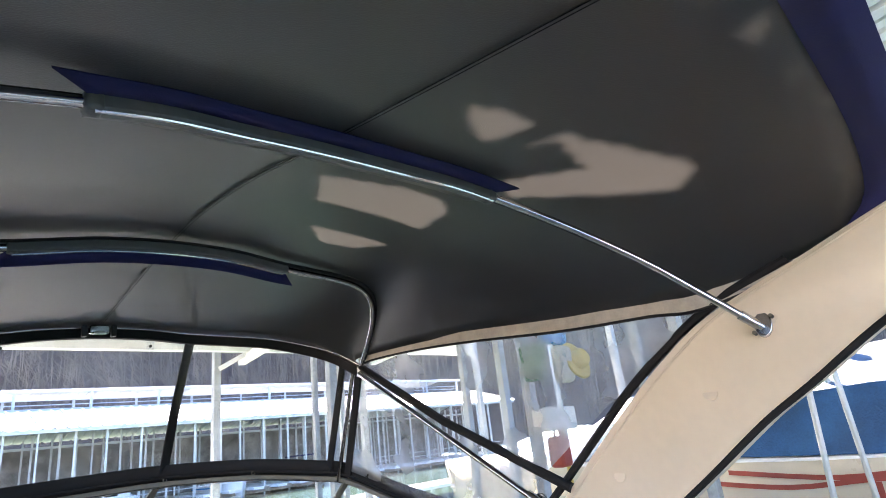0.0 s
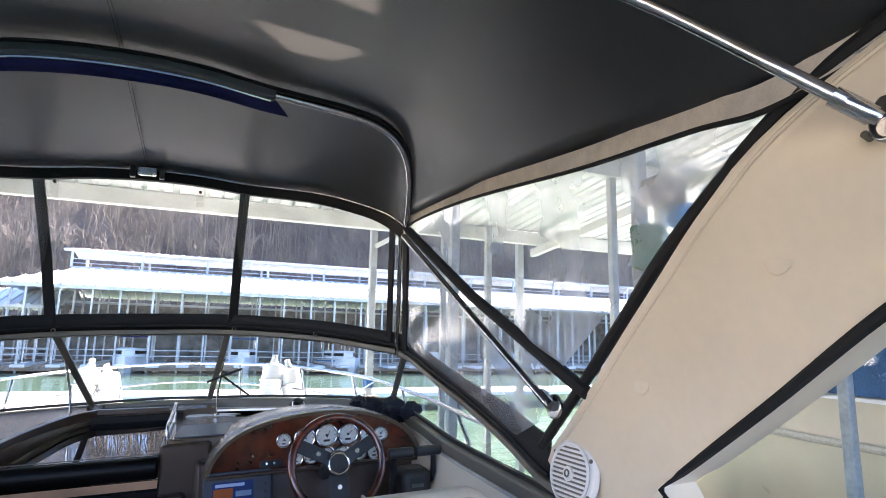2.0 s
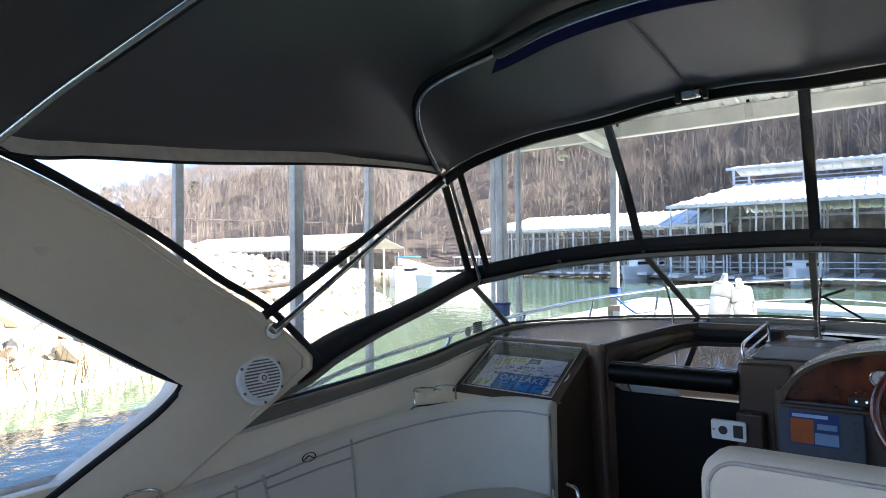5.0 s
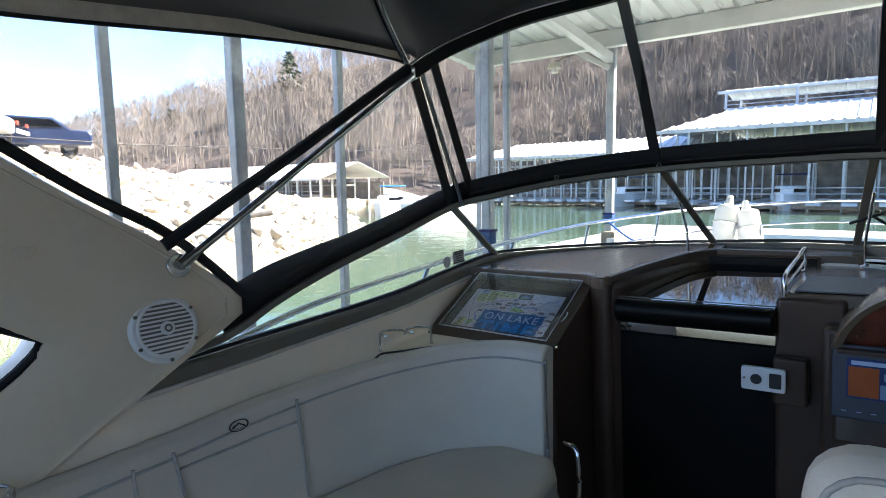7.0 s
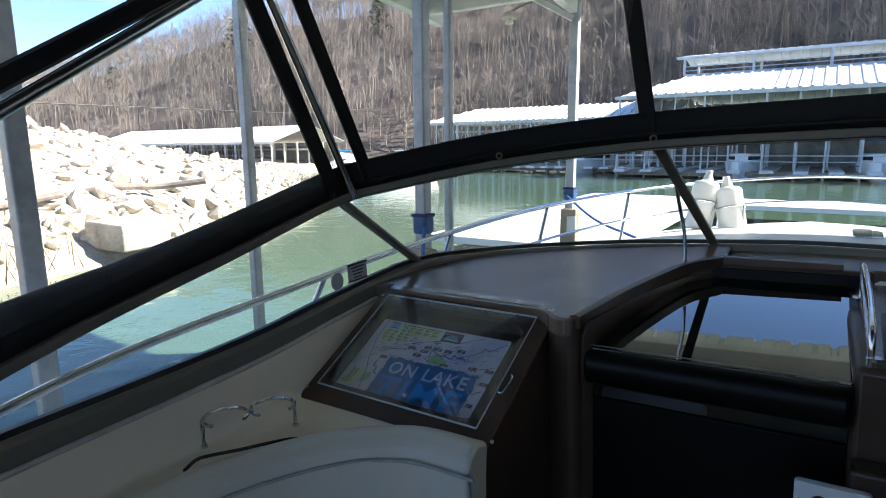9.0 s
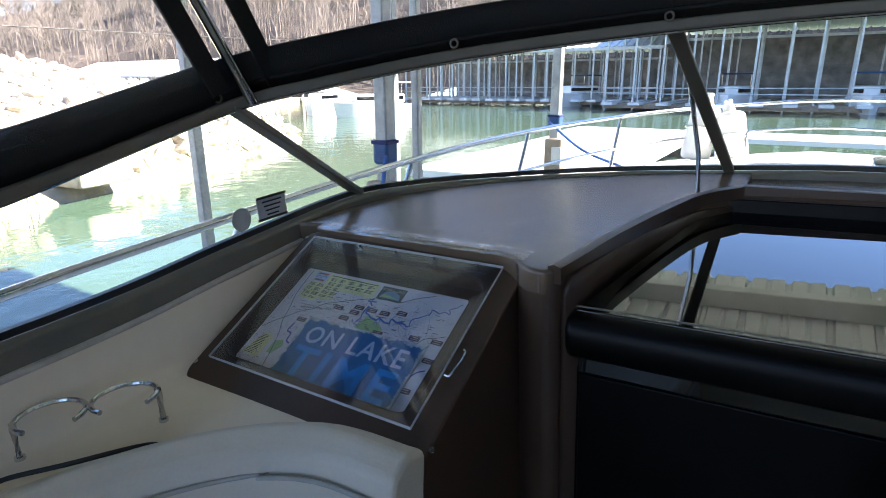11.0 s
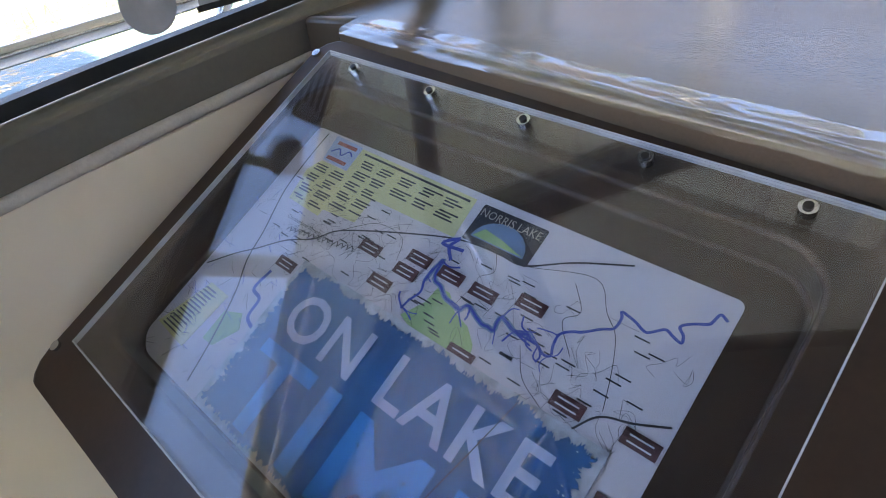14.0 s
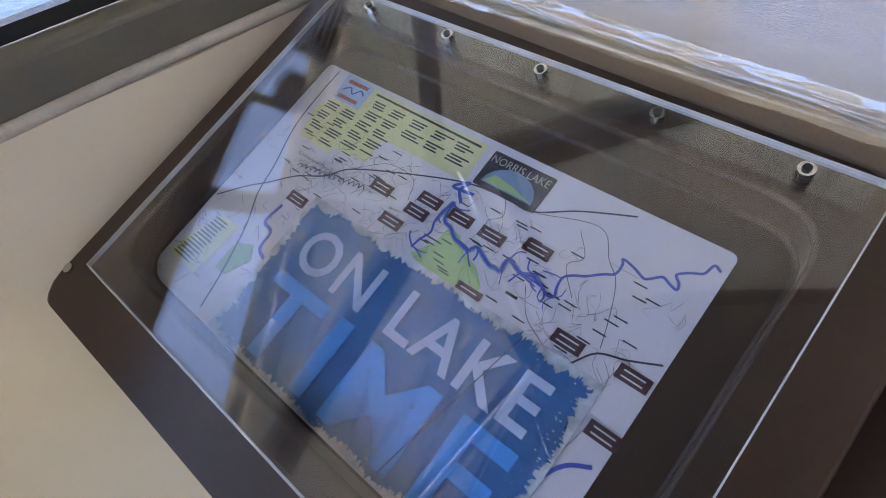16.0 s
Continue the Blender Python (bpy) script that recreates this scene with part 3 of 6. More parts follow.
def arch():
    a = thing("radar_arch", "moulded cream fibreglass radar arch with speaker legs", "arch")
    outer = [(1.1, 2.02), (1.4, 1.92), (1.77, 1.79), (2.03, 1.70), (2.2, 1.615), (2.33, 1.55), (2.57, 1.395), (2.78, 1.27), (2.97, 1.13), (3.01, 1.09), (3.02, 1.06), (3.0, 1.03), (2.75, 0.90), (2.53, 0.78), (2.3, 0.64), (1.9, 0.42)]
    hole = [(0.75, 1.95), (1.2, 1.80), (1.6, 1.63), (1.85, 1.485), (1.98, 1.41), (2.17, 1.28), (2.39, 1.135), (2.47, 1.09), (2.49, 1.07), (2.475, 1.05), (2.40, 0.99), (2.19, 0.87), (1.9, 0.70)]

    def inner(z):
        return np.interp(z, (0.4, 1.05, 1.28, 1.5, 1.65, 1.8, 2.05), (1.17, 1.13, 1.085, 1.035, 0.985, 0.975, 0.97))
    starboard = [(1.1, 2.02), (1.4, 1.92), (1.77, 1.79), (2.03, 1.70), (2.18, 1.617), (2.30, 1.54), (2.49, 1.40), (2.66, 1.265), (2.80, 1.155), (2.90, 1.08), (2.92, 1.05), (2.9, 1.02), (2.7, 0.89), (2.5, 0.77), (2.3, 0.64), (1.9, 0.42)]
    hh = even(spline([(0, y, z) for y, z in hole], 5), 61)
    for s in (1, -1):
        rows = []
        for p, q in zip(even(spline([(0, y, z) for y, z in (starboard if s > 0 else outer)], 5), 61), hh):
            row = []
            for k, out in ((0.0, 0.11), (0.0, 0.02), (0.02, 0.004), (0.06, 0.0), (0.10, 0.004), (0.14, 0.002), (0.5, 0.0), (0.9, 0.0), (0.97, 0.006), (1.0, 0.02), (1.0, 0.11)):
                c = p.lerp(q, k)
                row.append((s * (inner(c.z) + out), c.y, c.z))
            row.append(row[0])
            rows.append(row)
        part("arch_leg", skin(rows), M_ARCH, a)
        bead = 0.085
        part("edge_bead", tube([(s * (inner(p.lerp(q, bead).z) + 0.001), p.lerp(q, bead).y, p.lerp(q, bead).z) for p, q in zip(even(spline([(0, y, z) for y, z in (starboard if s > 0 else outer)], 5), 61), hh)][4:44], 0.0035, 6), M_ARCH, a, "moulded bead along the edge")
        part("opening_lip", tube([(s * (inner(q.z) + 0.012), q.y + 0.004, q.z + 0.002) for q in hh], 0.011, 8), M_BLACK, a, "black edge trim")
        for y, z in ((2.093, 1.498), (2.46, 1.29)):
            part("plug_button", ring(0.019, 0.0022, look((s * inner(z), y, z), (0, y, z + 0.2)), n=24, k=6), M_ARCH, a, "round screw cover")
            part("plug_cap", rod(0.018, 0.004, look((s * inner(z), y, z), (0, y, z + 0.2)), n=24), M_ARCH, a)
    top = [(y, z) for y, z in ((1.1, 2.02), (0.75, 1.95), (0.62, 2.06), (0.95, 2.16), (1.12, 2.14))]
    bm = bmesh.new()
    rows = []
    for x in (-0.97, -0.8, -0.4, 0, 0.4, 0.8, 0.97):
        rows.append([bm.verts.new((x, y, z + 0.14 * (1 - (x / 0.97) ** 2))) for y, z in top])
    for r, o in zip(rows, rows[1:]):
        for j in range(5):
            bm.faces.new((r[j], r[(j + 1) % 5], o[(j + 1) % 5], o[j]))
    part("arch_beam", bm, M_ARCH, a, bevel=0.02)
    return a


arch()


def speaker(s):
    m = look((1.118 * s, 2.76, 1.05), (0, 2.72, 1.27))
    sp = thing("speaker", "round white marine speaker with slotted grille", "speaker", "arch speakers")
    sp.matrix_world = m @ pose(0, 0, 0, 0, 180, 0)
    part("flange", rod(0.092, 0.016, pose(0, 0, 0.006), n=40, r2=0.086), M_WHITE, sp, bevel=0.004)
    part("basket", rod(0.073, 0.004, pose(0, 0, 0.0155), n=36), M_FRAME, sp, "dark cone behind the grille")
    for i in range(13):
        y = -0.066 + i * 0.011
        w = 2 * math.sqrt(max(0.0001, 0.072 ** 2 - y * y))
        part("slat", block((w, 0.0055, 0.006), pose(0, y, 0.02)), M_WHITE, sp)
    part("grille_hub", rod(0.018, 0.009, pose(0, 0, 0.022), n=20), M_WHITE, sp, bevel=0.002)
    part("hub_mark", ring(0.008, 0.0025, pose(0, 0, 0.027), n=14, k=6), M_FRAME, sp)
    part("grille_rim", ring(0.073, 0.004, pose(0, 0, 0.02)), M_WHITE, sp)
    for i in range(6):
        a = radians(60 * i + 30)
        part("screw", rod(0.005, 0.004, pose(0.083 * math.cos(a), 0.083 * math.sin(a), 0.015), n=10), M_FRAME, sp)


speaker(1)
speaker(-1)

# ---- the boat: hull, cockpit, dash ----
def shell():
    h = thing("hull", "white fibreglass cruiser hull with bow deck", "hull")
    # deck from the windshield to the bow
    rows = []
    for i in range(17):
        y = 5.0 + 3.7 * i / 16
        f = i / 16
        half = 1.62 * math.sqrt(max(0.0, 1 - f ** 2.6)) + 0.02
        rows.append([(half * k / 8, y, 0.71 + (0.28 - 0.24 * f) * (1 - abs(k / 8) ** 2.4)) for k in range(-8, 9)])
    part("fore_deck", skin(rows), M_DECK, h, thick=0.02)
    for s in (1, -1):
        side = mirror([(1.24, 5.0, 0.99), (1.24, 4.4, 0.98), (1.25, 3.7, 0.90), (1.25, 3.0, 0.87), (1.25, 2.2, 0.86), (1.25, 0.6, 0.85)], s)
        out = mirror([(1.62, 5.0, 0.74), (1.66, 4.4, 0.73), (1.68, 3.7, 0.72), (1.68, 3.0, 0.71), (1.68, 2.2, 0.70), (1.66, 0.6, 0.70)], s)
        part("side_deck", skin([side, out]), M_DECK, h, thick=0.02)
        top = [Vector((s * (1.62 * math.sqrt(max(0.0, 1 - (i / 16) ** 2.6)) + 0.02), 5.0 + 3.7 * i / 16, 0.73)) for i in range(16, -1, -1)] + [p - Vector((0, 0, 0.01)) for p in out[1:]]
        low = [Vector((p.x * 0.9, p.y - 0.25 * max(0, p.y - 5) / 3.7, -0.75)) for p in top]
        part("topside", skin([top, low]), M_DECK, h, thick=0.02)
    part("transom", skin([[(-1.66, 0.6, 0.7), (1.66, 0.6, 0.7)], [(-1.5, 0.6, -0.7), (1.5, 0.6, -0.7)]]), M_DECK, h, thick=0.02)
    # cockpit lining
    for s in (1, -1):
        rows = []
        for y, zt, zl, xi in ((0.6, 0.85, 0.69, 1.13), (2.2, 0.86, 0.70, 1.13), (2.85, 0.865, 0.72, 1.13), (3.23, 0.885, 0.745, 1.12), (3.5, 0.90, 0.765, 1.07), (3.65, 0.91, 0.775, 1.0), (3.75, 0.915, 0.78, 0.92), (3.84, 0.92, 0.785, 0.72), (3.9, 0.925, 0.785, 0.64), (4.1, 0.945, 0.79, 0.64), (4.4, 0.985, 0.79, 0.9), (4.62, 0.99, 0.79, 0.9)):
            xi = xi if s < 0 else 1.1
            rows.append([(s * x, y, z) for x, z in ((1.205, zt + 0.002), (1.185, zt - 0.005), (1.17, 0.5 * zt + 0.5 * zl), (1.16, zl + 0.03), (1.152, zl + 0.01), (1.14, zl), (0.6 * 1.14 + 0.4 * xi, zl - 0.002), (0.3 * 1.14 + 0.7 * xi, zl - 0.004), (xi, zl - 0.008), (xi - 0.005, zl - 0.04), (xi - 0.005, 0.0))])
        part("coaming", skin(rows), M_GEL, h, "cream moulded coaming", thick=0.006)
    part("cockpit_sole", block((2.4, 4.4, 0.04), pose(0, 2.6, -0.02)), M_GEL, h, "cream cockpit floor")
    return h


shell()

# bow rail
rail = thing("bow_rail", "stainless bow rail with two bars and stanchions", "rail")
RT = [(1.52, 3.2, 0.86), (1.53, 3.6, 0.93), (1.52, 4.2, 0.985), (1.5, 5.0, 1.045), (1.44, 6.0, 1.09), (1.22, 6.94, 1.12), (0.85, 7.75, 1.14), (0.4, 8.3, 1.15), (0, 8.5, 1.155)]
RAIL = spline(both(RT[::-1]))
part("top_bar", tube(RAIL, 0.0135), M_STEEL, rail)
part("lower_bar", tube([p + Vector((-0.02 * p.x, 0, -0.2)) for p in RAIL if p.y > 5.2], 0.009), M_STEEL, rail)
for y in (4.35, 5.3, 6.3, 7.2, 8.05):
    for s in (1, -1):
        q = min((p for p in RAIL if p.x * s > 0), key=lambda p: abs(p.y - y))
        part("stanchion", tube([q, (q.x * 1.03, q.y - 0.12, 0.76)], 0.011), M_STEEL, rail)


def fenders(x, y):
    r = thing("fender_rack", "pair of white cylindrical fenders in a steel rack", "fender rack", "bow fenders", at=(x, y, 0.735))
    for k, (dx, lean) in enumerate(((-0.09, 8), (0.11, -10))):
        m = pose(dx, 0.02 * k, 0.24 - 0.05 * k, -12, lean, 0)
        part("fender", rod(0.10, 0.38, m, n=20), M_FENDER, r, bevel=0.035)
        part("fender_end", rod(0.05, 0.08, m @ pose(0, 0, 0.22), n=14, r2=0.022), M_FENDER, r, bevel=0.008)
        part("fender_cap", rod(0.026, 0.05, m @ pose(0, 0, 0.255), n=12), M_FENDER, r, bevel=0.006)
        part("basket_ring", ring(0.108, 0.006, m @ pose(0, 0, 0.03), n=24, k=6), M_STEEL, r)
        part("basket_leg", tube([m @ Vector((0.1, -0.05, 0.03)), m @ Vector((0.06, -0.05, -0.2))], 0.006), M_STEEL, r)


fenders(-0.64, 7.75)
fenders(0.97, 7.35)
wl = thing("windlass", "chrome anchor windlass on the bow deck", "windlass", at=(0.25, 6.9, 0.83))
part("drum", rod(0.045, 0.09, pose(0, 0, 0.05, 0, 90, 0)), M_STEEL, wl, bevel=0.01)
part("motor_cap", rod(0.04, 0.06, pose(0.07, 0, 0.05, 0, 90, 0), r2=0.03), M_STEEL, wl, bevel=0.01)
part("base", block((0.16, 0.1, 0.02), pose(0.03, 0, 0)), M_DECK, wl, bevel=0.006)


def dashboard():
    d = thing("dash", "brown moulded dash with shelf and companionway frame", "dash")
    # port shelf, with a rolled rim towards the companionway
    ws = [p for p in spline(both(WS_LOW)) if p.x < -0.25 and p.y > 4.3]
    rim = spline([(-0.47, 4.185, 1.022), (-0.458, 4.26, 1.025), (-0.43, 4.45, 1.025), (-0.37, 4.72, 1.025), (-0.32, 4.87, 1.025), (-0.235, 4.98, 1.025)], 5)
    tilt = pose(0, 4.2, 1.014, 2.4) @ pose(0, -4.2, 0)
    corner = [(p.x, p.y) for p in spline([(-0.61, 4.246, 0), (-0.565, 4.222, 0), (-0.54, 4.193, 0), (-0.512, 4.176, 0), (-0.485, 4.172, 0)], 4)]
    outline = [(p.x + 0.03, p.y - 0.03) for p in ws] + [(-1.13, 4.30), (-1.12, 4.268)] + corner + [(p.x, p.y) for p in rim]
    part("port_shelf", plate(outline, 0.05, m=tilt), M_SHELF, d, "pebble-grained brown shelf", bevel=0.012)
    rim = [tilt @ Vector((p.x, p.y, 0.004)) for p in rim]
    part("shelf_rim", sweep(bmesh.new(), rim + [Vector((0.1, 4.985, 1.045))], [(-0.014, -0.03), (0.014, -0.03), (0.013, 0.001), (0, 0.005), (-0.013, 0.001)]), M_BROWN, d)
    film = [[tilt @ Vector((-1.09 + 0.0085 * i, 4.246 - 0.0006 * i + 0.0075 * k, 0.003 + 0.003 * abs(noise.noise((i * 0.11, k * 0.9, 2.0))) + 0.002 * abs(noise.noise((i * 0.5, k * 0.35, 5.0))) + (0.002 if k in (3, 4) else 0))) for i in range(66)] for k in range(9)]
    part("shelf_film", skin(film), M_FILM, d, "crinkled clear film along the shelf edge")
    part("film_seam", tube([tilt @ Vector((-1.08 + 0.02 * i, 4.273 - 0.0018 * i, 0.006 + 0.001 * math.sin(i))) for i in range(27)], 0.002, 6), M_FILM, d)
    # middle shelf ahead of the hatch, and the starboard top
    mid = [(p.x, p.y - 0.03) for p in spline(both(WS_LOW)) if -0.3 < p.x < 0.36] 
    part("fore_shelf", plate(mid + [(-0.27, 4.99), (0.13, 4.99), (0.33, 5.02)], 0.04, m=pose(0, 4.99, 1.028, 2.4) @ pose(0, -4.99, 0)), M_SHELF, d, bevel=0.006)
    stb = [(p.x - 0.02, p.y - 0.03) for p in spline(both(WS_LOW)) if p.x > 0.2 and p.y > 4.3]
    part("starboard_shelf", plate(stb + [(1.19, 4.3), (1.0, 4.32), (0.13, 4.24), (0.13, 4.99), (0.2, 5.1)], 0.05, m=pose(0, 0, 0.985)), M_SHELF, d, bevel=0.006)
    # companionway side wall and frame
    part("companionway_jamb", plate([(-0.62, 4.42), (-0.62, 4.256)] + [(x, y + 0.004) for x, y in corner] + [(-0.466, 4.186), (-0.456, 4.215), (-0.452, 4.42)], 1.0, m=pose(0, 0, 1.0)), M_BROWN, d, bevel=0.012)
    part("companionway_side", skin([[(-0.456, 4.2, 0), (-0.456, 4.2, 0.96), (-0.445, 4.2, 1.0)], [(-0.43, 4.5, 0), (-0.43, 4.5, 0.94), (-0.42, 4.5, 1.0)], [(-0.36, 4.85, 0), (-0.36, 4.85, 0.92), (-0.33, 4.85, 1.0)], [(-0.25, 5.0, 0), (-0.25, 5.0, 0.92), (-0.235, 4.98, 1.0)]]), M_BROWN, d, thick=0.01)
    part("hatch_coaming", block((0.5, 0.05, 0.09), pose(-0.07, 4.985, 0.985)), M_BROWN, d, bevel=0.012)
    part("hatch_border", block((0.46, 0.012, 0.05), pose(-0.06, 4.952, 0.995)), M_DOOR, d, "black inner hatch border", bevel=0.003)
    # helm console
    part("console_body", block((0.20, 0.75, 0.97), pose(0.20, 4.60, 0.485)), M_BROWN, d, bevel=0.015)
    part("console_face", block((0.95, 0.5, 0.9), pose(0.71, 4.40, 0.45)), M_BROWN, d, bevel=0.02)
    return d


dashboard()

hatch = thing("companionway_hatch", "smoked black acrylic sliding hatch and door", "hatch")
part("hatch_pane", plate([(-0.44, 0), (0.10, 0), (0.12, 0.78), (-0.28, 0.78), (-0.34, 0.6)], 0.012, m=pose(0, 4.22, 0.932, 4.2)), M_HATCH, hatch, bevel=0.003)
part("hatch_roll", sweep(bmesh.new(), [(-0.452, 4.215, 0.89), (0.10, 4.215, 0.89)], [(-0.03, -0.045), (0.012, -0.05), (0.03, -0.02), (0.03, 0.015), (0.015, 0.036), (-0.03, 0.042)]), M_DOOR, hatch, "glossy rolled black front lip", bevel=0.012)
part("hatch_edge", tube([(-0.44, 4.222, 0.938), (0.10, 4.222, 0.938)], 0.002, 8), M_FRAME, hatch, "thin grey hatch edge")
part("door_panel", block((0.58, 0.03, 0.80), pose(-0.17, 4.27, 0.40)), M_DOOR, hatch)
part("door_pane", block((0.54, 0.008, 0.62), pose(-0.17, 4.25, 0.48)), M_DOOR, hatch, "dark tinted door pane", bevel=0.003)
# made-up strip, tilted so that it mirrors the bright bank astern
part("reflection_strip", block((0.54, 0.006, 0.036), pose(-0.17, 4.243, 0.815, -6.5)), M_HATCH, hatch, "glossy slanted strip added over the door to mirror the shore astern", bevel=0.002)

# grab rail and dark bin beside the hatch
gr = thing("grab_rail", "small square-topped stainless grab rail", "rail")
part("rail_tube", tube(spline([(0.125, 4.225, 0.975), (0.125, 4.23, 1.03), (0.127, 4.27, 1.052), (0.135, 4.5, 1.07), (0.137, 4.74, 1.085), (0.137, 4.78, 1.07), (0.137, 4.785, 0.99)], 4), 0.007), M_STEEL, gr)
part("rail_tube", tube([(0.125, 4.228, 1.0), (0.137, 4.783, 1.03)], 0.005), M_STEEL, gr)
for y in (4.225, 4.785):
    part("rail_foot", rod(0.014, 0.006, pose(0.13, y, 0.992), n=14), M_STEEL, gr)
pad = keep(part("nonskid_mat", plate([(0.15, 4.26), (0.36, 4.26), (0.40, 4.42), (0.40, 4.62), (0.17, 4.62)], 0.006, m=pose(0, 0, 0.993)), M_PAD, bevel=0.002), "blue-grey textured mat on the dash", "mat")


def chart_box():
    c = thing("chart_box", "brown dash chart box holding a lake map", "chart box")
    u = Vector((0.9996, -0.02, -0.02)).normalized()
    w = Vector((0.0, -0.4845, 0.8748))
    v = u.cross(w) * -1
    v = v if v.y < 0 else -v
    o = Vector((-1.10, 4.243, 0.996))
    F = Matrix.Translation(o) @ Matrix((( u.x, v.x, w.x, 0), (u.y, v.y, w.y, 0), (u.z, v.z, w.z, 0), (0, 0, 0, 1)))
    return c, F


CB, CF = chart_box()


def on_box(points, h):
    return [CF @ Vector((a, b, h)) for a, b in points]


def flat(points, h, bm=None):
    bm = bm or bmesh.new()
    bm.faces.new([bm.verts.new(p) for p in on_box(points, h)])
    return bm


def ring_plate(outer, inner, h0, h1):
    """Frame between two outlines with the same number of corners."""
    bm = bmesh.new()
    o, i, lo = [bm.verts.new(p) for p in on_box(outer, h0)], [bm.verts.new(p) for p in on_box(inner, h0)], [bm.verts.new(p) for p in on_box(inner, h1)]
    k = len(o)
    for j in range(k):
        n = (j + 1) % k
        bm.faces.new((o[j], o[n], i[n], i[j]))
        bm.faces.new((i[j], i[n], lo[n], lo[j]))
    return bm, o, lo


def rr(x0, y0, x1, y1, r, n=4):
    return [((x0 + x1) / 2 + a, (y0 + y1) / 2 + b) for a, b in rounded(x1 - x0, y1 - y0, r, n)]


bm, o, lo = ring_plate(rr(-0.04, -0.028, 0.55, 0.425, 0.03), rr(0.002, 0.03, 0.487, 0.345, 0.035), -0.006, -0.042)
bm.faces.new(lo)
sk = [bm.verts.new(Vector((p.co.x + (0.012 if p.co.x > -0.605 else 0), p.co.y, min(p.co.z - 0.05, 0.775) if p.co.x < -0.605 else 0.0))) for p in o]
for j in range(len(o)):
    n = (j + 1) % len(o)
    bm.faces.new((o[j], o[n], sk[n], sk[j]))
part("box_moulding", bm, M_BROWN, CB, bevel=0.004)
part("cover_sheet", plate(rr(0, 0, 0.508, 0.368, 0.004, 2), 0.005, m=CF @ pose(0, 0, 0.006)), M_ACRYLIC, CB, "clear acrylic cover").visible_shadow = False
# pale strips along the sheet's rim; caught light is put into their colour
for a, b in (((0, 0), (0.508, 0)), ((0.508, 0), (0.508, 0.368)), ((0.508, 0.368), (0, 0.368)), ((0, 0.368), (0, 0))):
    part("cover_edge", sweep(bmesh.new(), on_box([a, b], 0.004), rect(0.001, 0.005)), M_STICK, CB, "pale strip painted as light caught in the acrylic edge")
part("hinge_strip", plate(rr(0.012, 0.005, 0.498, 0.028, 0.002, 1), 0.003, m=CF @ pose(0, 0, 0.010)), M_ACRYLIC, CB, "clear hinge strip")
for a in (0.061, 0.161, 0.26, 0.36, 0.46):
    q = part("bolt", rod(0.0055, 0.006, CF @ pose(a, 0.017, 0.013), n=12), M_STEEL, CB, "small cap bolt")
    part("bolt_socket", rod(0.003, 0.002, CF @ pose(a, 0.017, 0.0165), n=8), M_RUBBER, CB)
for a, b in ((-0.03, 0.385), (0.555, 0.385), (-0.03, 0.0)):
    part("screw", rod(0.005, 0.003, CF @ pose(a, b, -0.004), n=12), M_STEEL, CB)
part("hasp", tube(spline(on_box([(0.525, 0.205), (0.53, 0.21), (0.532, 0.225), (0.53, 0.24), (0.525, 0.262), (0.516, 0.262)], 0.008), 4), 0.0022, 8), M_STEEL, CB, "thin bent wire catch")

# drink holder of bent wire on the coaming
for x0, y0, tw in ((-1.075, 3.665, 0), (-1.10, 2.29, -0.06)):
    dh = thing("drink_holder", "bent stainless wire double drink holder", "drink holder", "drink holders", at=(x0, y0, 0.787 + tw))
    dh.rotation_euler = (0, 0, radians(60 if y0 > 3 else 80))
    for k in (-1, 1):
        arc = [(k * (0.053 + 0.05 * math.cos(radians(a))), 0.05 * math.sin(radians(a)), 0.062) for a in range(0, 236, 15)]
        part("wire_loop", tube(arc, 0.0045, 8), M_STEEL, dh)
        hook = [(k * (0.053 + 0.05 * math.cos(radians(a))), 0.05 * math.sin(radians(a)), 0.062) for a in range(-50, 1, 10)]
        part("wire_end", tube(hook, 0.0045, 8), M_STEEL, dh)
        part("wire_post", tube([(k * 0.103, 0, 0.064), (k * 0.104, 0, 0.05), (k * 0.104, 0, 0.0)], 0.0055, 8), M_STEEL, dh)
        part("post_foot", rod(0.008, 0.006, pose(k * 0.104, 0, 0.003), n=12), M_STEEL, dh)


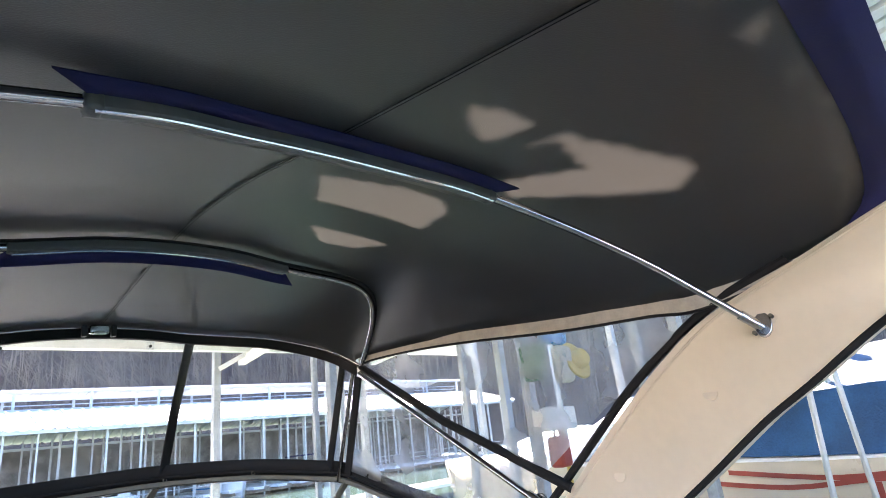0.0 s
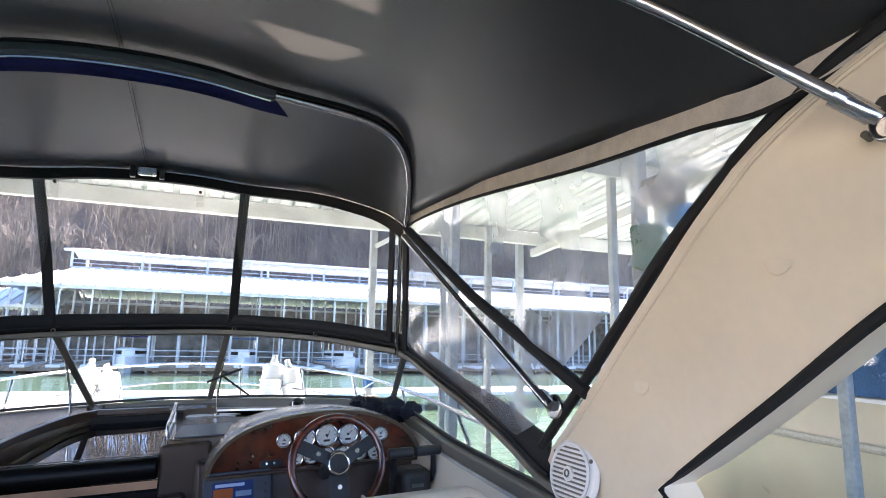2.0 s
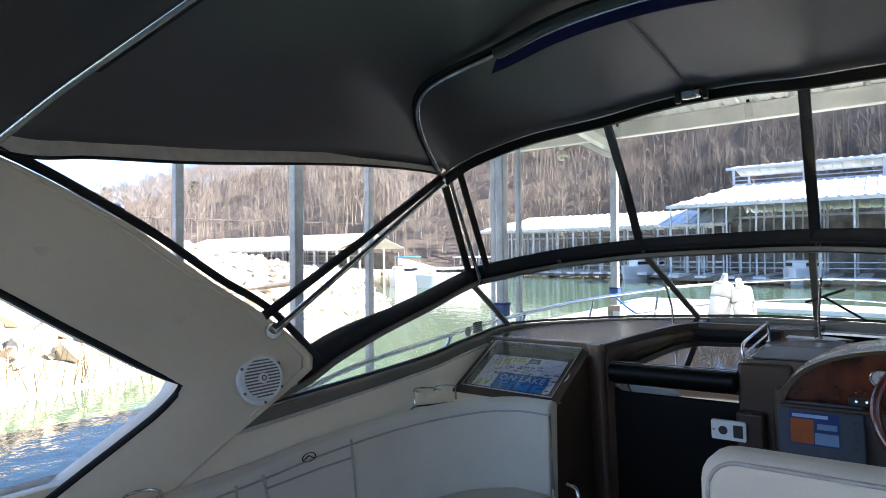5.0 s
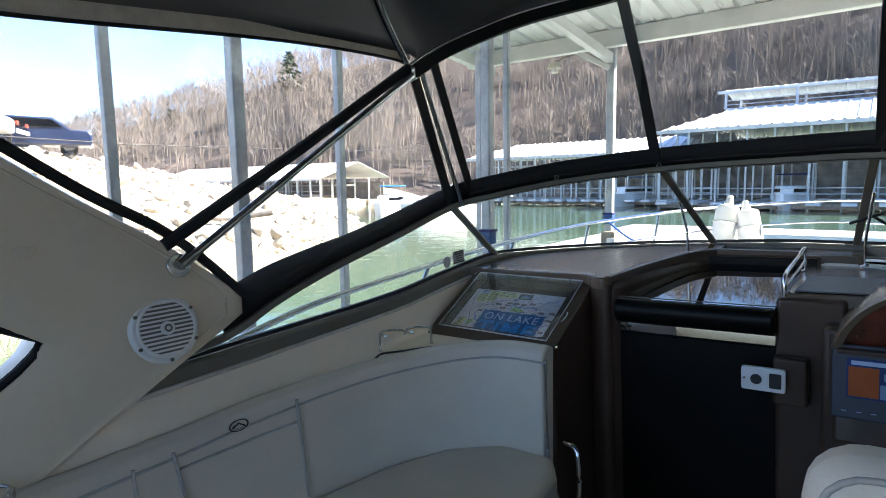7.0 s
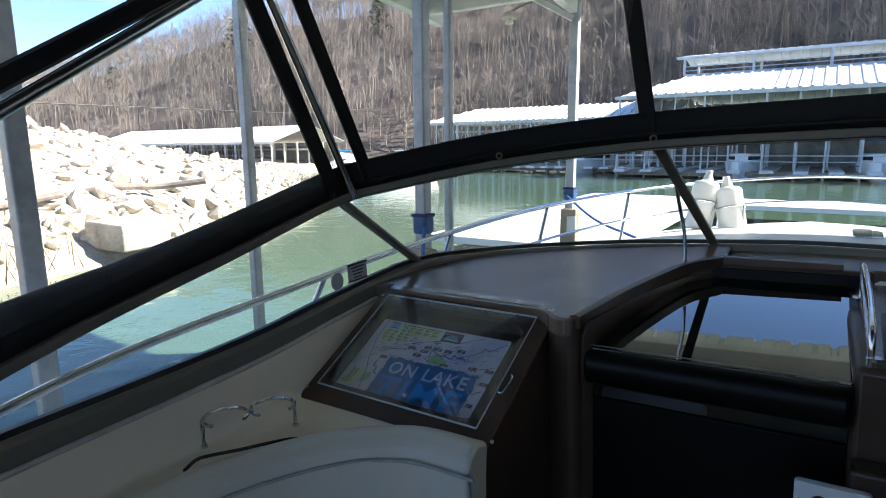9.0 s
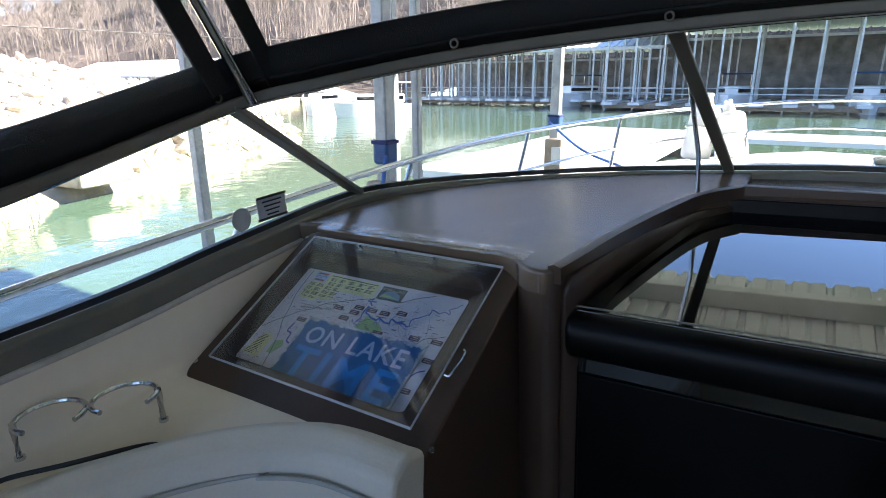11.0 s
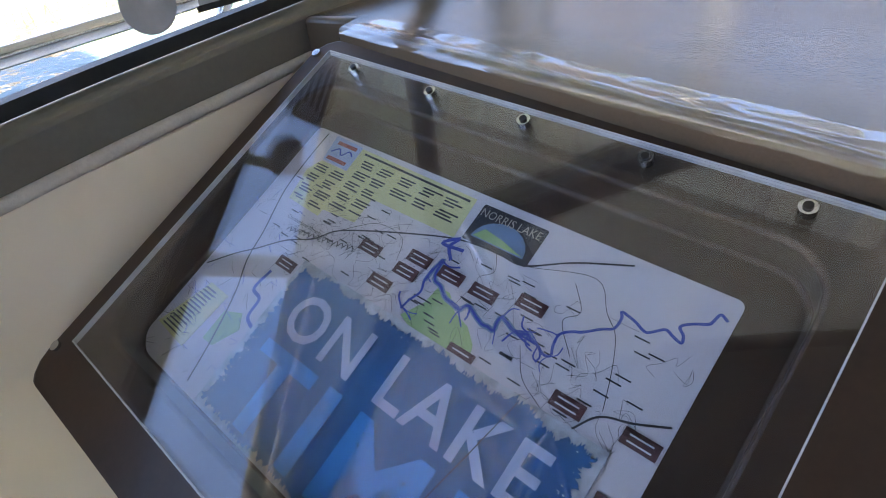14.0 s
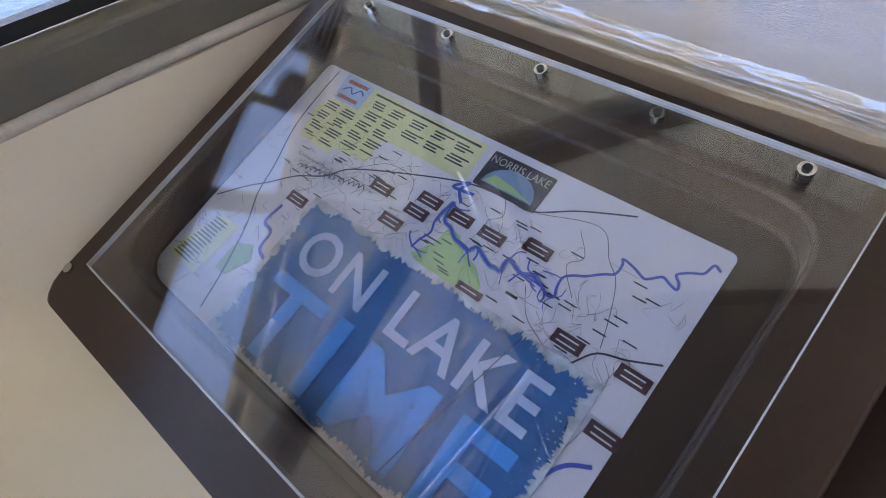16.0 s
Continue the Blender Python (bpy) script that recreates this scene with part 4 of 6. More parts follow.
def helm():
    p = thing("helm_pod", "curved dash pod with burl wood gauge panel", "dash pod")
    # the hood over the gauges: an arched lip that runs forward
    arc = [(0.27, 0.86), (0.30, 0.93), (0.36, 0.995), (0.46, 1.045), (0.60, 1.076), (0.76, 1.088), (0.92, 1.074), (1.04, 1.035), (1.12, 0.985), (1.17, 0.92), (1.18, 0.86)]
    arc = [(v.x, v.z) for v in spline([(a, 0, b) for a, b in arc], 4)]
    rows = [[(0.725 + (x - 0.725) * k, y, 0.86 + (z - 0.86) * h) for x, z in arc] for y, k, h in ((4.10, 0.955, 0.94), (4.045, 0.96, 0.945), (4.04, 1.0, 1.0), (4.06, 1.015, 1.02), (4.2, 1.015, 1.02), (4.5, 0.97, 0.93), (4.8, 0.86, 0.66))]
    part("hood", skin(rows), M_SHELF, p, "brown grained hood")
    face = [(0.725 + (x - 0.725) * 0.955, 0.86 + (z - 0.86) * 0.94) for x, z in arc]
    bm = bmesh.new()
    bm.faces.new([bm.verts.new((x, 4.095, z)) for x, z in face])
    part("wood_panel", bm, M_WOOD, p, "glossy red burl wood panel")
    part("lower_panel", block((0.9, 0.06, 0.3), pose(0.72, 4.11, 0.71, -12)), M_BROWN, p, bevel=0.012)
    part("panel_ledge", sweep(bmesh.new(), [(0.28, 4.05, 0.858), (1.16, 4.05, 0.858)], rect(0.05, 0.014)), M_BROWN, p, bevel=0.004)
    return p


POD = helm()


def gauge(x, z, r):
    g = thing("gauge", "round white-faced gauge with chrome bezel", "gauge", "dash gauges")
    g.matrix_world = pose(x, 4.088, z, 90)
    part("bezel", ring(r, 0.0045, pose(0, 0, 0.004), n=28, k=8), M_STEEL, g)
    part("dial", rod(r, 0.004, n=28), M_GAUGE, g)
    part("needle", block((r * 0.7, 0.0025, 0.0012), pose(r * 0.18, r * 0.1, 0.003, 0, 0, 28 + 1000 * x % 120)), M_RUBBER, g)
    part("dial_hub", rod(r * 0.13, 0.004, pose(0, 0, 0.003), n=12), M_RUBBER, g)
    part("dial_bar", block((r * 0.6, r * 0.2, 0.001), pose(0, -r * 0.5, 0.0026)), M_RUBBER, g)
    for i in range(9):
        a = radians(-30 + 30 * i)
        part("tick", block((r * 0.18, 0.0018, 0.001), pose(r * 0.8 * math.cos(a), r * 0.8 * math.sin(a), 0.0026, 0, 0, math.degrees(a))), M_RUBBER, g)


for x, z, r in ((0.58, 0.972, 0.027), (0.668, 0.975, 0.042), (0.762, 0.98, 0.045), (0.856, 0.978, 0.042), (0.94, 0.97, 0.029), (1.005, 0.97, 0.029),
                (0.632, 0.897, 0.03), (0.698, 0.897, 0.03), (0.765, 0.9, 0.03), (0.835, 0.897, 0.03), (0.975, 0.893, 0.03), (0.912, 0.893, 0.028)):
    gauge(x, z, r)

plot = thing("chart_plotter", "grey chart plotter with a lit colour screen", "plotter")
plot.matrix_world = pose(0.40, 4.052, 0.765, 78)
part("case", plate(rounded(0.262, 0.215, 0.012), 0.03, m=pose(0, 0, 0.02)), M_GREYP, plot, bevel=0.005)
part("screen", plate(rounded(0.155, 0.115, 0.003), 0.002, m=pose(-0.018, 0.012, 0.0225)), M_SCREEN, plot, "dark blue display")
part("chart_field", plate(rounded(0.072, 0.085, 0.001), 0.001, m=pose(-0.055, 0.002, 0.024)), M_ORANGE, plot, "orange chart field")
part("readout", plate(rounded(0.072, 0.04, 0.001), 0.001, m=pose(0.02, -0.02, 0.024)), M_PALEBLUE, plot)
part("readout", plate(rounded(0.06, 0.02, 0.001), 0.001, m=pose(0.022, 0.022, 0.024)), M_PALEBLUE, plot)
part("title_bar", plate(rounded(0.11, 0.012, 0.001), 0.001, m=pose(-0.03, 0.056, 0.024)), M_SIGN_PALE, plot)
for i in range(4):
    part("button", rod(0.007, 0.004, pose(0.105, 0.05 - 0.03 * i, 0.022), n=12), M_PLASTIC, plot)
for i in range(6):
    part("label_mark", block((0.012, 0.002, 0.001), pose(-0.1 + 0.035 * i, -0.085, 0.0206)), M_SIGN_PALE, plot)
part("power_lamp", rod(0.002, 0.002, pose(-0.112, -0.085, 0.021), n=8), M_RED, plot)

sw = part("switch_panel", block((0.09, 0.008, 0.028), pose(0.53, 4.075, 0.885)), M_PLASTIC, POD, "small black rocker panel", bevel=0.002)
for x in (-0.02, 0.01):
    part("toggle", rod(0.004, 0.022, pose(0.53 + x, 4.063, 0.889, 80), n=8), M_STEEL, sw)


def wheel():
    w = thing("steering_wheel", "wood-rimmed three-spoke steering wheel, black hub", "steering wheel")
    w.matrix_world = pose(0.745, 3.78, 0.92, 72)
    part("rim", ring(0.175, 0.0155, n=48, k=10), M_WOOD, w, "polished red wood rim")
    part("hub", rod(0.05, 0.05, pose(0, 0, -0.015), n=28), M_PLASTIC, w, bevel=0.012)
    part("hub_ring", ring(0.038, 0.005, pose(0, 0, 0.014)), M_STEEL, w, "chrome hub ring")
    part("hub_cap", rod(0.034, 0.008, pose(0, 0, 0.012), n=24), M_RUBBER, w)
    for a in (28, 152, 270):
        d = Vector((math.cos(radians(a)), math.sin(radians(a)), 0))
        bm = sweep(bmesh.new(), [d * 0.04, d * 0.1 + Vector((0, 0, 0.004)), d * 0.17], rect(0.05 if a != 270 else 0.075, 0.01))
        part("spoke", bm, M_PLASTIC, w, bevel=0.004)
        part("spoke_bolt", rod(0.009, 0.006, pose(*(d * 0.085), 0, 0, 0) @ pose(0, 0, 0.011), n=12), M_STEEL, w)
    part("column", rod(0.03, 0.24, pose(0, 0, -0.15), n=18), M_PLASTIC, w)


wheel()

comp = thing("compass", "small black dome compass on the dash", "compass", at=(0.74, 4.78, 1.0))
part("base", rod(0.055, 0.05, pose(0, 0, 0.015), n=24, r2=0.05), M_PLASTIC, comp, bevel=0.008)
bm = bmesh.new()
bmesh.ops.create_uvsphere(bm, u_segments=20, v_segments=12, radius=0.045, matrix=pose(0, 0, 0.035))
part("dome", bm, M_HATCH, comp, "dark glass dome")
part("card_ring", ring(0.03, 0.004, pose(0, -0.03, 0.045, 60)), M_GAUGE, comp)

thr = thing("throttle", "black twin throttle levers on a side box", "throttle", at=(1.07, 3.85, 0.745))
part("binnacle", block((0.13, 0.14, 0.2), pose(0, 0, 0.02)), M_PLASTIC, thr, bevel=0.03)
part("name_plate", block((0.05, 0.004, 0.012), pose(0, -0.072, 0.06)), M_SLEEVE, thr)
for x in (-0.08, 0.08):
    part("lever", sweep(bmesh.new(), spline([(x, 0, 0.0), (x * 1.1, -0.01, 0.08), (x * 1.05, -0.03, 0.17)]), rect(0.02, 0.035)), M_PLASTIC, thr, bevel=0.006)
    part("grip", rod(0.021, 0.11, pose(x * 0.75, -0.035, 0.185, 0, 90, 0), n=16), M_PLASTIC, thr, bevel=0.008)

# bundle of dark cloth on the starboard dash corner
random.seed(5)
cl = thing("cloth_bundle", "crumpled dark navy cover bundled on the dash", "cover")
for i in range(15):
    bm = bmesh.new()
    k = bmesh.ops.create_icosphere(bm, subdivisions=3, radius=1)["verts"]
    m = pose(1.02 + 0.013 * i + random.uniform(-0.03, 0.03), 4.56 - 0.022 * i + random.uniform(-0.03, 0.03), 1.03 + random.uniform(-0.012, 0.03), random.uniform(-40, 40), random.uniform(-40, 40), random.uniform(0, 180)) @ Matrix.Diagonal((random.uniform(0.04, 0.075), random.uniform(0.03, 0.05), random.uniform(0.022, 0.038), 1))
    for q in k:
        d = q.co.copy()
        q.co = m @ (d * (1 + 0.3 * noise.noise(d * 2.2 + Vector((i, 0, 0))) + 0.2 * abs(noise.noise(d * 5 + Vector((0, i, 0))))))
    part("cloth_fold", bm, M_CLOTH, cl)

rodt = [(-0.335, 4.861, 1.03), (0.33, 4.93, 1.0)]
for x, y, z in rodt:
    ws = thing("windshield_brace", "thin steel windshield support rod", "support rod", "windshield braces", at=(x, y, z))
    part("brace_rod", tube([(0, 0, 0), (-0.006 * (1 if x < 0 else -1), 0.0, 0.12), (-0.03 * (1 if x < 0 else -1), -0.06, 0.30)], 0.006), M_STEEL, ws)
    part("brace_foot", rod(0.018, 0.008, pose(0, 0, 0.0), n=14), M_STEEL, ws)

skt = thing("switch_plate", "white outlet plate with round socket and latch", "outlet plate")
skt.matrix_world = pose(0.075, 4.155, 0.706, 90)
part("plate", plate(rounded(0.13, 0.078, 0.008), 0.02, m=pose(0, 0, 0.02)), M_WHITE, skt, bevel=0.002)
part("socket", rod(0.017, 0.006, pose(-0.02, 0, 0.021), n=18), M_RUBBER, skt)
part("latch_slot", plate(rounded(0.035, 0.05, 0.004), 0.004, m=pose(0.036, 0, 0.023)), M_RUBBER, skt)
part("plate_screw", rod(0.004, 0.003, pose(-0.055, 0, 0.021), n=8), M_STEEL, skt)
lb = keep(part("latch_block", block((0.10, 0.06, 0.16), pose(0.15, 4.19, 0.70)), M_BROWN, bevel=0.01), "brown moulded door latch block", "latch block")

# ---- seats ----
def lounge():
    b = thing("lounge_seat", "curved white vinyl lounge bench with piped backrest", "bench")
    back = spline([(-0.56, 3.845, 0.81), (-0.74, 3.83, 0.812), (-0.90, 3.72, 0.805), (-1.02, 3.52, 0.797), (-1.085, 3.27, 0.79), (-1.12, 2.98, 0.778), (-1.13, 2.7, 0.762), (-1.13, 2.3, 0.755), (-1.12, 1.9, 0.75)], 6)
    shape = [(-0.055, -0.55), (0.055, -0.55), (0.06, -0.06), (0.045, -0.012), (0.0, 0.006), (-0.04, -0.012), (-0.055, -0.06)]
    part("backrest", sweep(bmesh.new(), back, shape), M_SEAT, b, bevel=0.01)
    part("top_piping", tube([p + Vector((0, 0, -0.045)) + Vector((0.0, 0.0, 0)) for p in [q + (Vector((0.02, -0.058, 0)) if q.y > 3.8 else Vector((0.056, -0.02 if q.y > 3.4 else 0, 0))) for q in back]], 0.004), M_SEAM, b)
    for y0, y1, z0, z1 in ((3.11, 3.13, 0.76, 0.44), (2.73, 2.78, 0.735, 0.44), (2.63, 2.64, 0.73, 0.44)):
        part("back_seam", tube([(np.interp(y0, (2.6, 2.98, 3.27), (-1.073, -1.063, -1.028)), y0, z0), (np.interp(y1, (2.6, 2.98, 3.27), (-1.073, -1.063, -1.028)), y1, z1)], 0.0045), M_SEAM, b)
    part("cross_seam", tube([(-1.07, 2.745, 0.685), (-1.063, 2.98, 0.688), (-1.048, 3.105, 0.69)], 0.004), M_SEAM, b)
    part("end_piping", tube([(-0.552, 3.80, 0.77), (-0.552, 3.80, 0.45), (-0.552, 3.795, 0.3)], 0.006), M_SEAM, b)
    # cushion
    inner = [(-0.53, 3.80), (-0.74, 3.80), (-0.9, 3.66), (-1.0, 3.42), (-1.05, 3.1), (-1.07, 2.7), (-1.07, 2.0)]
    outer = [(-0.45, 2.0), (-0.45, 2.9), (-0.44, 3.4), (-0.47, 3.70)]
    part("seat_cushion", plate(inner + outer, 0.13, m=pose(0, 0, 0.43)), M_SEAT, b, bevel=0.03)
    part("seat_base", plate([(x * 0.97, y) for x, y in inner + outer], 0.30, m=pose(0, 0, 0.30)), M_GEL, b, bevel=0.01)
    # embossed oval badge
    m = look((-1.066, 2.92, 0.742), (0, 2.85, 0.80)) 
    part("badge_ring", ring(0.028, 0.0028, m @ Matrix.Diagonal((1, 0.55, 1, 1)), n=28, k=6), M_RUBBER, b, "stitched dark oval mark")
    part("badge_stroke", tube([m @ Vector((-0.018, -0.006, 0)), m @ Vector((0.0, 0.006, 0)), m @ Vector((0.02, -0.004, 0))], 0.0025, 6), M_RUBBER, b)
    return b


SEAT = lounge()
part("grab_handle", tube(spline([(-0.515, 3.86, 0.46), (-0.47, 3.85, 0.45), (-0.455, 3.84, 0.40), (-0.455, 3.84, 0.30), (-0.47, 3.85, 0.25), (-0.515, 3.86, 0.24)], 5), 0.010), M_STEEL, SEAT, "stainless grab handle")

hs = thing("helm_chair", "white vinyl helm seat with rolled top edge", "seat")
part("seat_back", plate(rounded(0.66, 0.42, 0.07), 0.11, m=pose(0.62, 2.85, 0.805, 86)), M_SEAT, hs, bevel=0.035)
part("back_piping", tube([pose(0.62, 2.853, 0.805, 86) @ Vector((x, y, 0.001)) for x, y in rounded(0.62, 0.38, 0.06) + [(0.31, 0.13)]], 0.0045), M_SEAM, hs)
part("back_seam", tube([(0.62, 2.94, 1.013), (0.62, 2.87, 1.013), (0.62, 2.846, 0.97), (0.62, 2.846, 0.67)], 0.0035), M_SEAM, hs)
part("seat_cushion", plate(rounded(0.62, 0.45, 0.06), 0.13, m=pose(0.62, 3.2, 0.59)), M_SEAT, hs, bevel=0.03)
part("pedestal", rod(0.09, 0.46, pose(0.62, 3.15, 0.23), n=20), M_GEL, hs)

# ---- outside: slip, water, shore, far docks ----
WATER = -0.6
bm = bmesh.new()
bmesh.ops.create_grid(bm, x_segments=4, y_segments=4, size=900, matrix=pose(0, 300, WATER))
keep(part("water", bm, M_WATER, smooth=False), "green lake water with small ripples", "water", kind="structure", aboard=False)


def post(x, y, top, wrap=None, w=0.095):
    p = thing("dock_post", "square galvanised steel dock roof post", "post", "dock roof posts", at=(x, y, 0), aboard=False)
    part("column", block((w, w, top + 1.2), pose(0, 0, (top - 1.2) / 2)), M_GALV, p, bevel=0.01)
    if wrap:
        part("wrap", block((w + 0.025, w + 0.025, 0.13), pose(0, 0, wrap)), M_BLUEWRAP, p, "blue tarp wrapped round the post", bevel=0.02)
        part("wrap_tape", block((w + 0.032, w + 0.032, 0.02), pose(0, 0, wrap + 0.05)), M_NAVY, p, bevel=0.004)
        part("bumper", block((0.16, 0.1, 0.5), pose(0.02, -0.05, wrap - 0.4)), M_TIMBER, p, "brown timber bumper", bevel=0.01)
        part("bumper_plate", block((0.09, 0.012, 0.16), pose(0.06, -0.11, wrap - 0.3)), M_WHITE, p, bevel=0.004)
    return p


for s in (-1, 1):
    post(s * 2.1, 3.64, 3.2, w=0.062)
    post(s * 2.02, 5.7, 3.0, 0.96 if s < 0 else None, w=0.075)
    post(s * 2.12, 6.15, 3.0, w=0.05)
    post(s * 2.09, 8.38, 2.9, 0.95, w=0.085)
    post(s * 3.65, 3.74, 3.2, w=0.065)
    post(s * 3.65, 5.74, 3.0, w=0.07)
    post(s * 3.2, 7.4, 2.8, w=0.07)
    post(s * 2.1, 0.6, 3.0)


def roof_z(y):
    """The dock roof falls gently towards its fore eave."""
    return 2.9 + 0.09 * (8.62 - y)


def corrugated(x0, x1, y0, y1, step=0.3):
    """Ribbed sheet whose ribs run fore and aft."""
    n = round((x1 - x0) / step)
    cols = []
    for i in range(n):
        x = x0 + (x1 - x0) * i / n
        for d, h in ((0, 0), (0.10, 0), (0.115, 0.012), (0.135, 0.012), (0.15, 0), (0.235, 0), (0.25, 0.036), (0.285, 0.036)):
            cols.append((x + d * step / 0.3, h))
    cols.append((x1, 0))
    return skin([[(x, y, roof_z(y) + h) for x, h in cols] for y in (y0, y1)])


def inside(x, y, ring_):
    hit = False
    for (ax, ay), (bx_, by) in zip(ring_, ring_[1:] + ring_[:1]):
        if (ay > y) != (by > y) and x < ax + (y - ay) * (bx_ - ax) / (by - ay):
            hit = not hit
    return hit


roof = thing("dock_roof", "pale corrugated steel dock roof on painted beams", "dock roof", aboard=False)
part("roof_sheet", corrugated(-3.75, 1.05, -4.2, 8.62), M_ROOF, roof, smooth=False)
part("roof_sheet", corrugated(2.25, 6.15, -4.2, 8.62), M_ROOF, roof, smooth=False)
for y0, y1 in ((-4.2, 2.7), (4.02, 8.62)):
    part("roof_sheet", corrugated(1.05, 2.25, y0, y1), M_ROOF, roof, smooth=False)
# starboard roof sheet; two added, unseen holes let in the canopy's sun patches
SUN_HOLES = [[(1.37, 3.04), (1.43, 3.02), (1.6, 3.01), (1.97, 2.92), (2.04, 3.01), (1.86, 3.19), (1.75, 3.28), (1.68, 3.23), (1.78, 3.07), (1.63, 3.03), (1.60, 3.07), (1.56, 3.13), (1.46, 3.10)],
         [(1.26, 3.46), (1.49, 3.41), (1.69, 3.42), (1.71, 3.64), (1.69, 3.82), (1.62, 3.90), (1.47, 3.90), (1.36, 3.78)]]
bm = bmesh.new()
N = 80
grid = {(i, k): bm.verts.new((1.05 + 0.015 * i, 2.7 + 0.0165 * k, roof_z(2.7 + 0.0165 * k))) for i in range(N + 1) for k in range(N + 1)}
for i in range(N):
    for k in range(N):
        if not any(inside(1.0575 + 0.015 * i, 2.708 + 0.0165 * k, q) for q in SUN_HOLES):
            bm.faces.new((grid[i, k], grid[i + 1, k], grid[i + 1, k + 1], grid[i, k + 1]))
part("sun_hole_sheet", bm, M_ROOF, roof, "roof sheet with two added holes that shape sun patches", smooth=False)
# bars added across the holes to throw dark lines into the patches
part("patch_shadow_bar", block((0.025, 0.5, 0.04), pose(1.49, 3.06, 3.34, 0, 0, 12)), M_BEAM, roof)
part("patch_shadow_bar", block((0.03, 0.6, 0.04), pose(1.84, 3.2, 3.33, 0, 0, 38)), M_BEAM, roof)
part("fore_beam", block((10.0, 0.1, 0.17), pose(1.2, 8.1, 2.855)), M_BEAM, roof, bevel=0.01)
part("eave_beam", block((0.1, 12.6, 0.14), pose(-3.7, 2.2, 3.36, -5.1)), M_BEAM, roof, bevel=0.01)
for y in (0.6, 3.64, 5.7):
    part("rafter", block((9.8, 0.07, 0.16), pose(1.2, y, roof_z(y) - 0.09)), M_BEAM, roof)
for x in (-2.1, 2.4, 4.4):
    part("purlin", block((0.08, 12.4, 0.1), pose(x, 2.2, roof_z(2.2) - 0.22, -5.1)), M_BEAM, roof)
for x, d in ((-2.09, -1), (2.09, 1)):
    part("knee_brace", sweep(bmesh.new(), [(x, 8.3, 2.6), (x + 0.34 * d, 8.15, 2.8)], rect(0.04, 0.05)), M_BEAM, roof)

# timber pier ahead
pier = thing("pier", "sunlit pale timber pier on the water", "pier", aboard=False)
part("deck", block((3.2, 8.5, 0.12), pose(-4.0, 15.2, -0.12)), M_DECK, pier, bevel=0.01)
part("deck", block((26, 2.0, 0.12), pose(7, 20, -0.14)), M_DECK, pier, bevel=0.01)

# shore bank to port
rows = []
for i in range(61):
    f = i / 60
    y = -25 + 95 * f
    sx = np.interp(y, (-25, 5, 7, 9.5, 13, 18, 21, 30, 70), (-8.5, -9.2, -10, -10.6, -12, -14.5, -20, -30, -60))
    row = []
    for k in range(41):
        g = k / 40
        x = sx - 34 * g ** 1.4
        z = WATER - 0.4 + 0.5 * min(1, g * 10) + 4.8 * min(1, g ** 0.9 * 1.25) * np.interp(y, (-25, 8, 16, 30, 70), (1, 1, 0.75, 0.35, 0.2))
        z += 0.22 * noise.noise((x * 0.7, y * 0.7, 0)) + 0.1 * noise.noise((x * 2.1, y * 2.1, 3))
        row.append((x, y, z))
    rows.append(row)
BANK = rows
keep(part("shore_bank", skin(rows), M_GRAVEL), "pale rocky shore bank in sunlight", "ground", kind="structure", aboard=False)

# wooded hills: a slope round the cove, from its foot to its crest
HILL = []
for i in range(106):
    # past 102 degrees: unseen slope added astern to close the cove and feed reflections
    az = -88 + 190 * i / 56
    foot = np.interp(az, (-88, -60, -40, 0, 100, 268), (120, 105, 85, 78, 70, 120))
    crest = np.interp(az, (-88, -65, -50, 0, 100, 268), (230, 205, 170, 140, 130, 230))
    high = np.interp(az, (-88, -72, -65, -60, -51, -46, -30, 0, 40, 100, 160, 268), (6, 12, 17, 22, 29, 32, 37, 38, 38, 36, 14, 6))
    row = []
    for k in range(15):
        g = k / 14
        d = foot + (crest - foot) * g
        z = WATER + 0.8 + high * math.sin(g * math.pi / 2) + 2.5 * noise.noise((i * 0.35, k * 0.5, 4.0))
        row.append((d * math.sin(radians(az)), d * math.cos(radians(az)), z))
    HILL.append(row)
keep(part("hillside", skin(HILL), M_HILL), "steep leaf-covered winter hillside", "ground", kind="structure", aboard=False)

# bare winter wood on the hill: thin trunks with forked twigs
random.seed(11)
bm_v, bm_f = [], []


def twig(a, b, r0, r1):
    d = (b - a).normalized()
    s = d.cross(Vector((0.2, 1, 0.1))).normalized()
    u = d.cross(s)
    k = len(bm_v)
    for c, r in ((a, r0), (b, r1)):
        for t in (0, 2.094, 4.189):
            bm_v.append(c + s * r * math.cos(t) + u * r * math.sin(t))
    for j in range(3):
        bm_f.append((k + j, k + (j + 1) % 3, k + 3 + (j + 1) % 3, k + 3 + j))


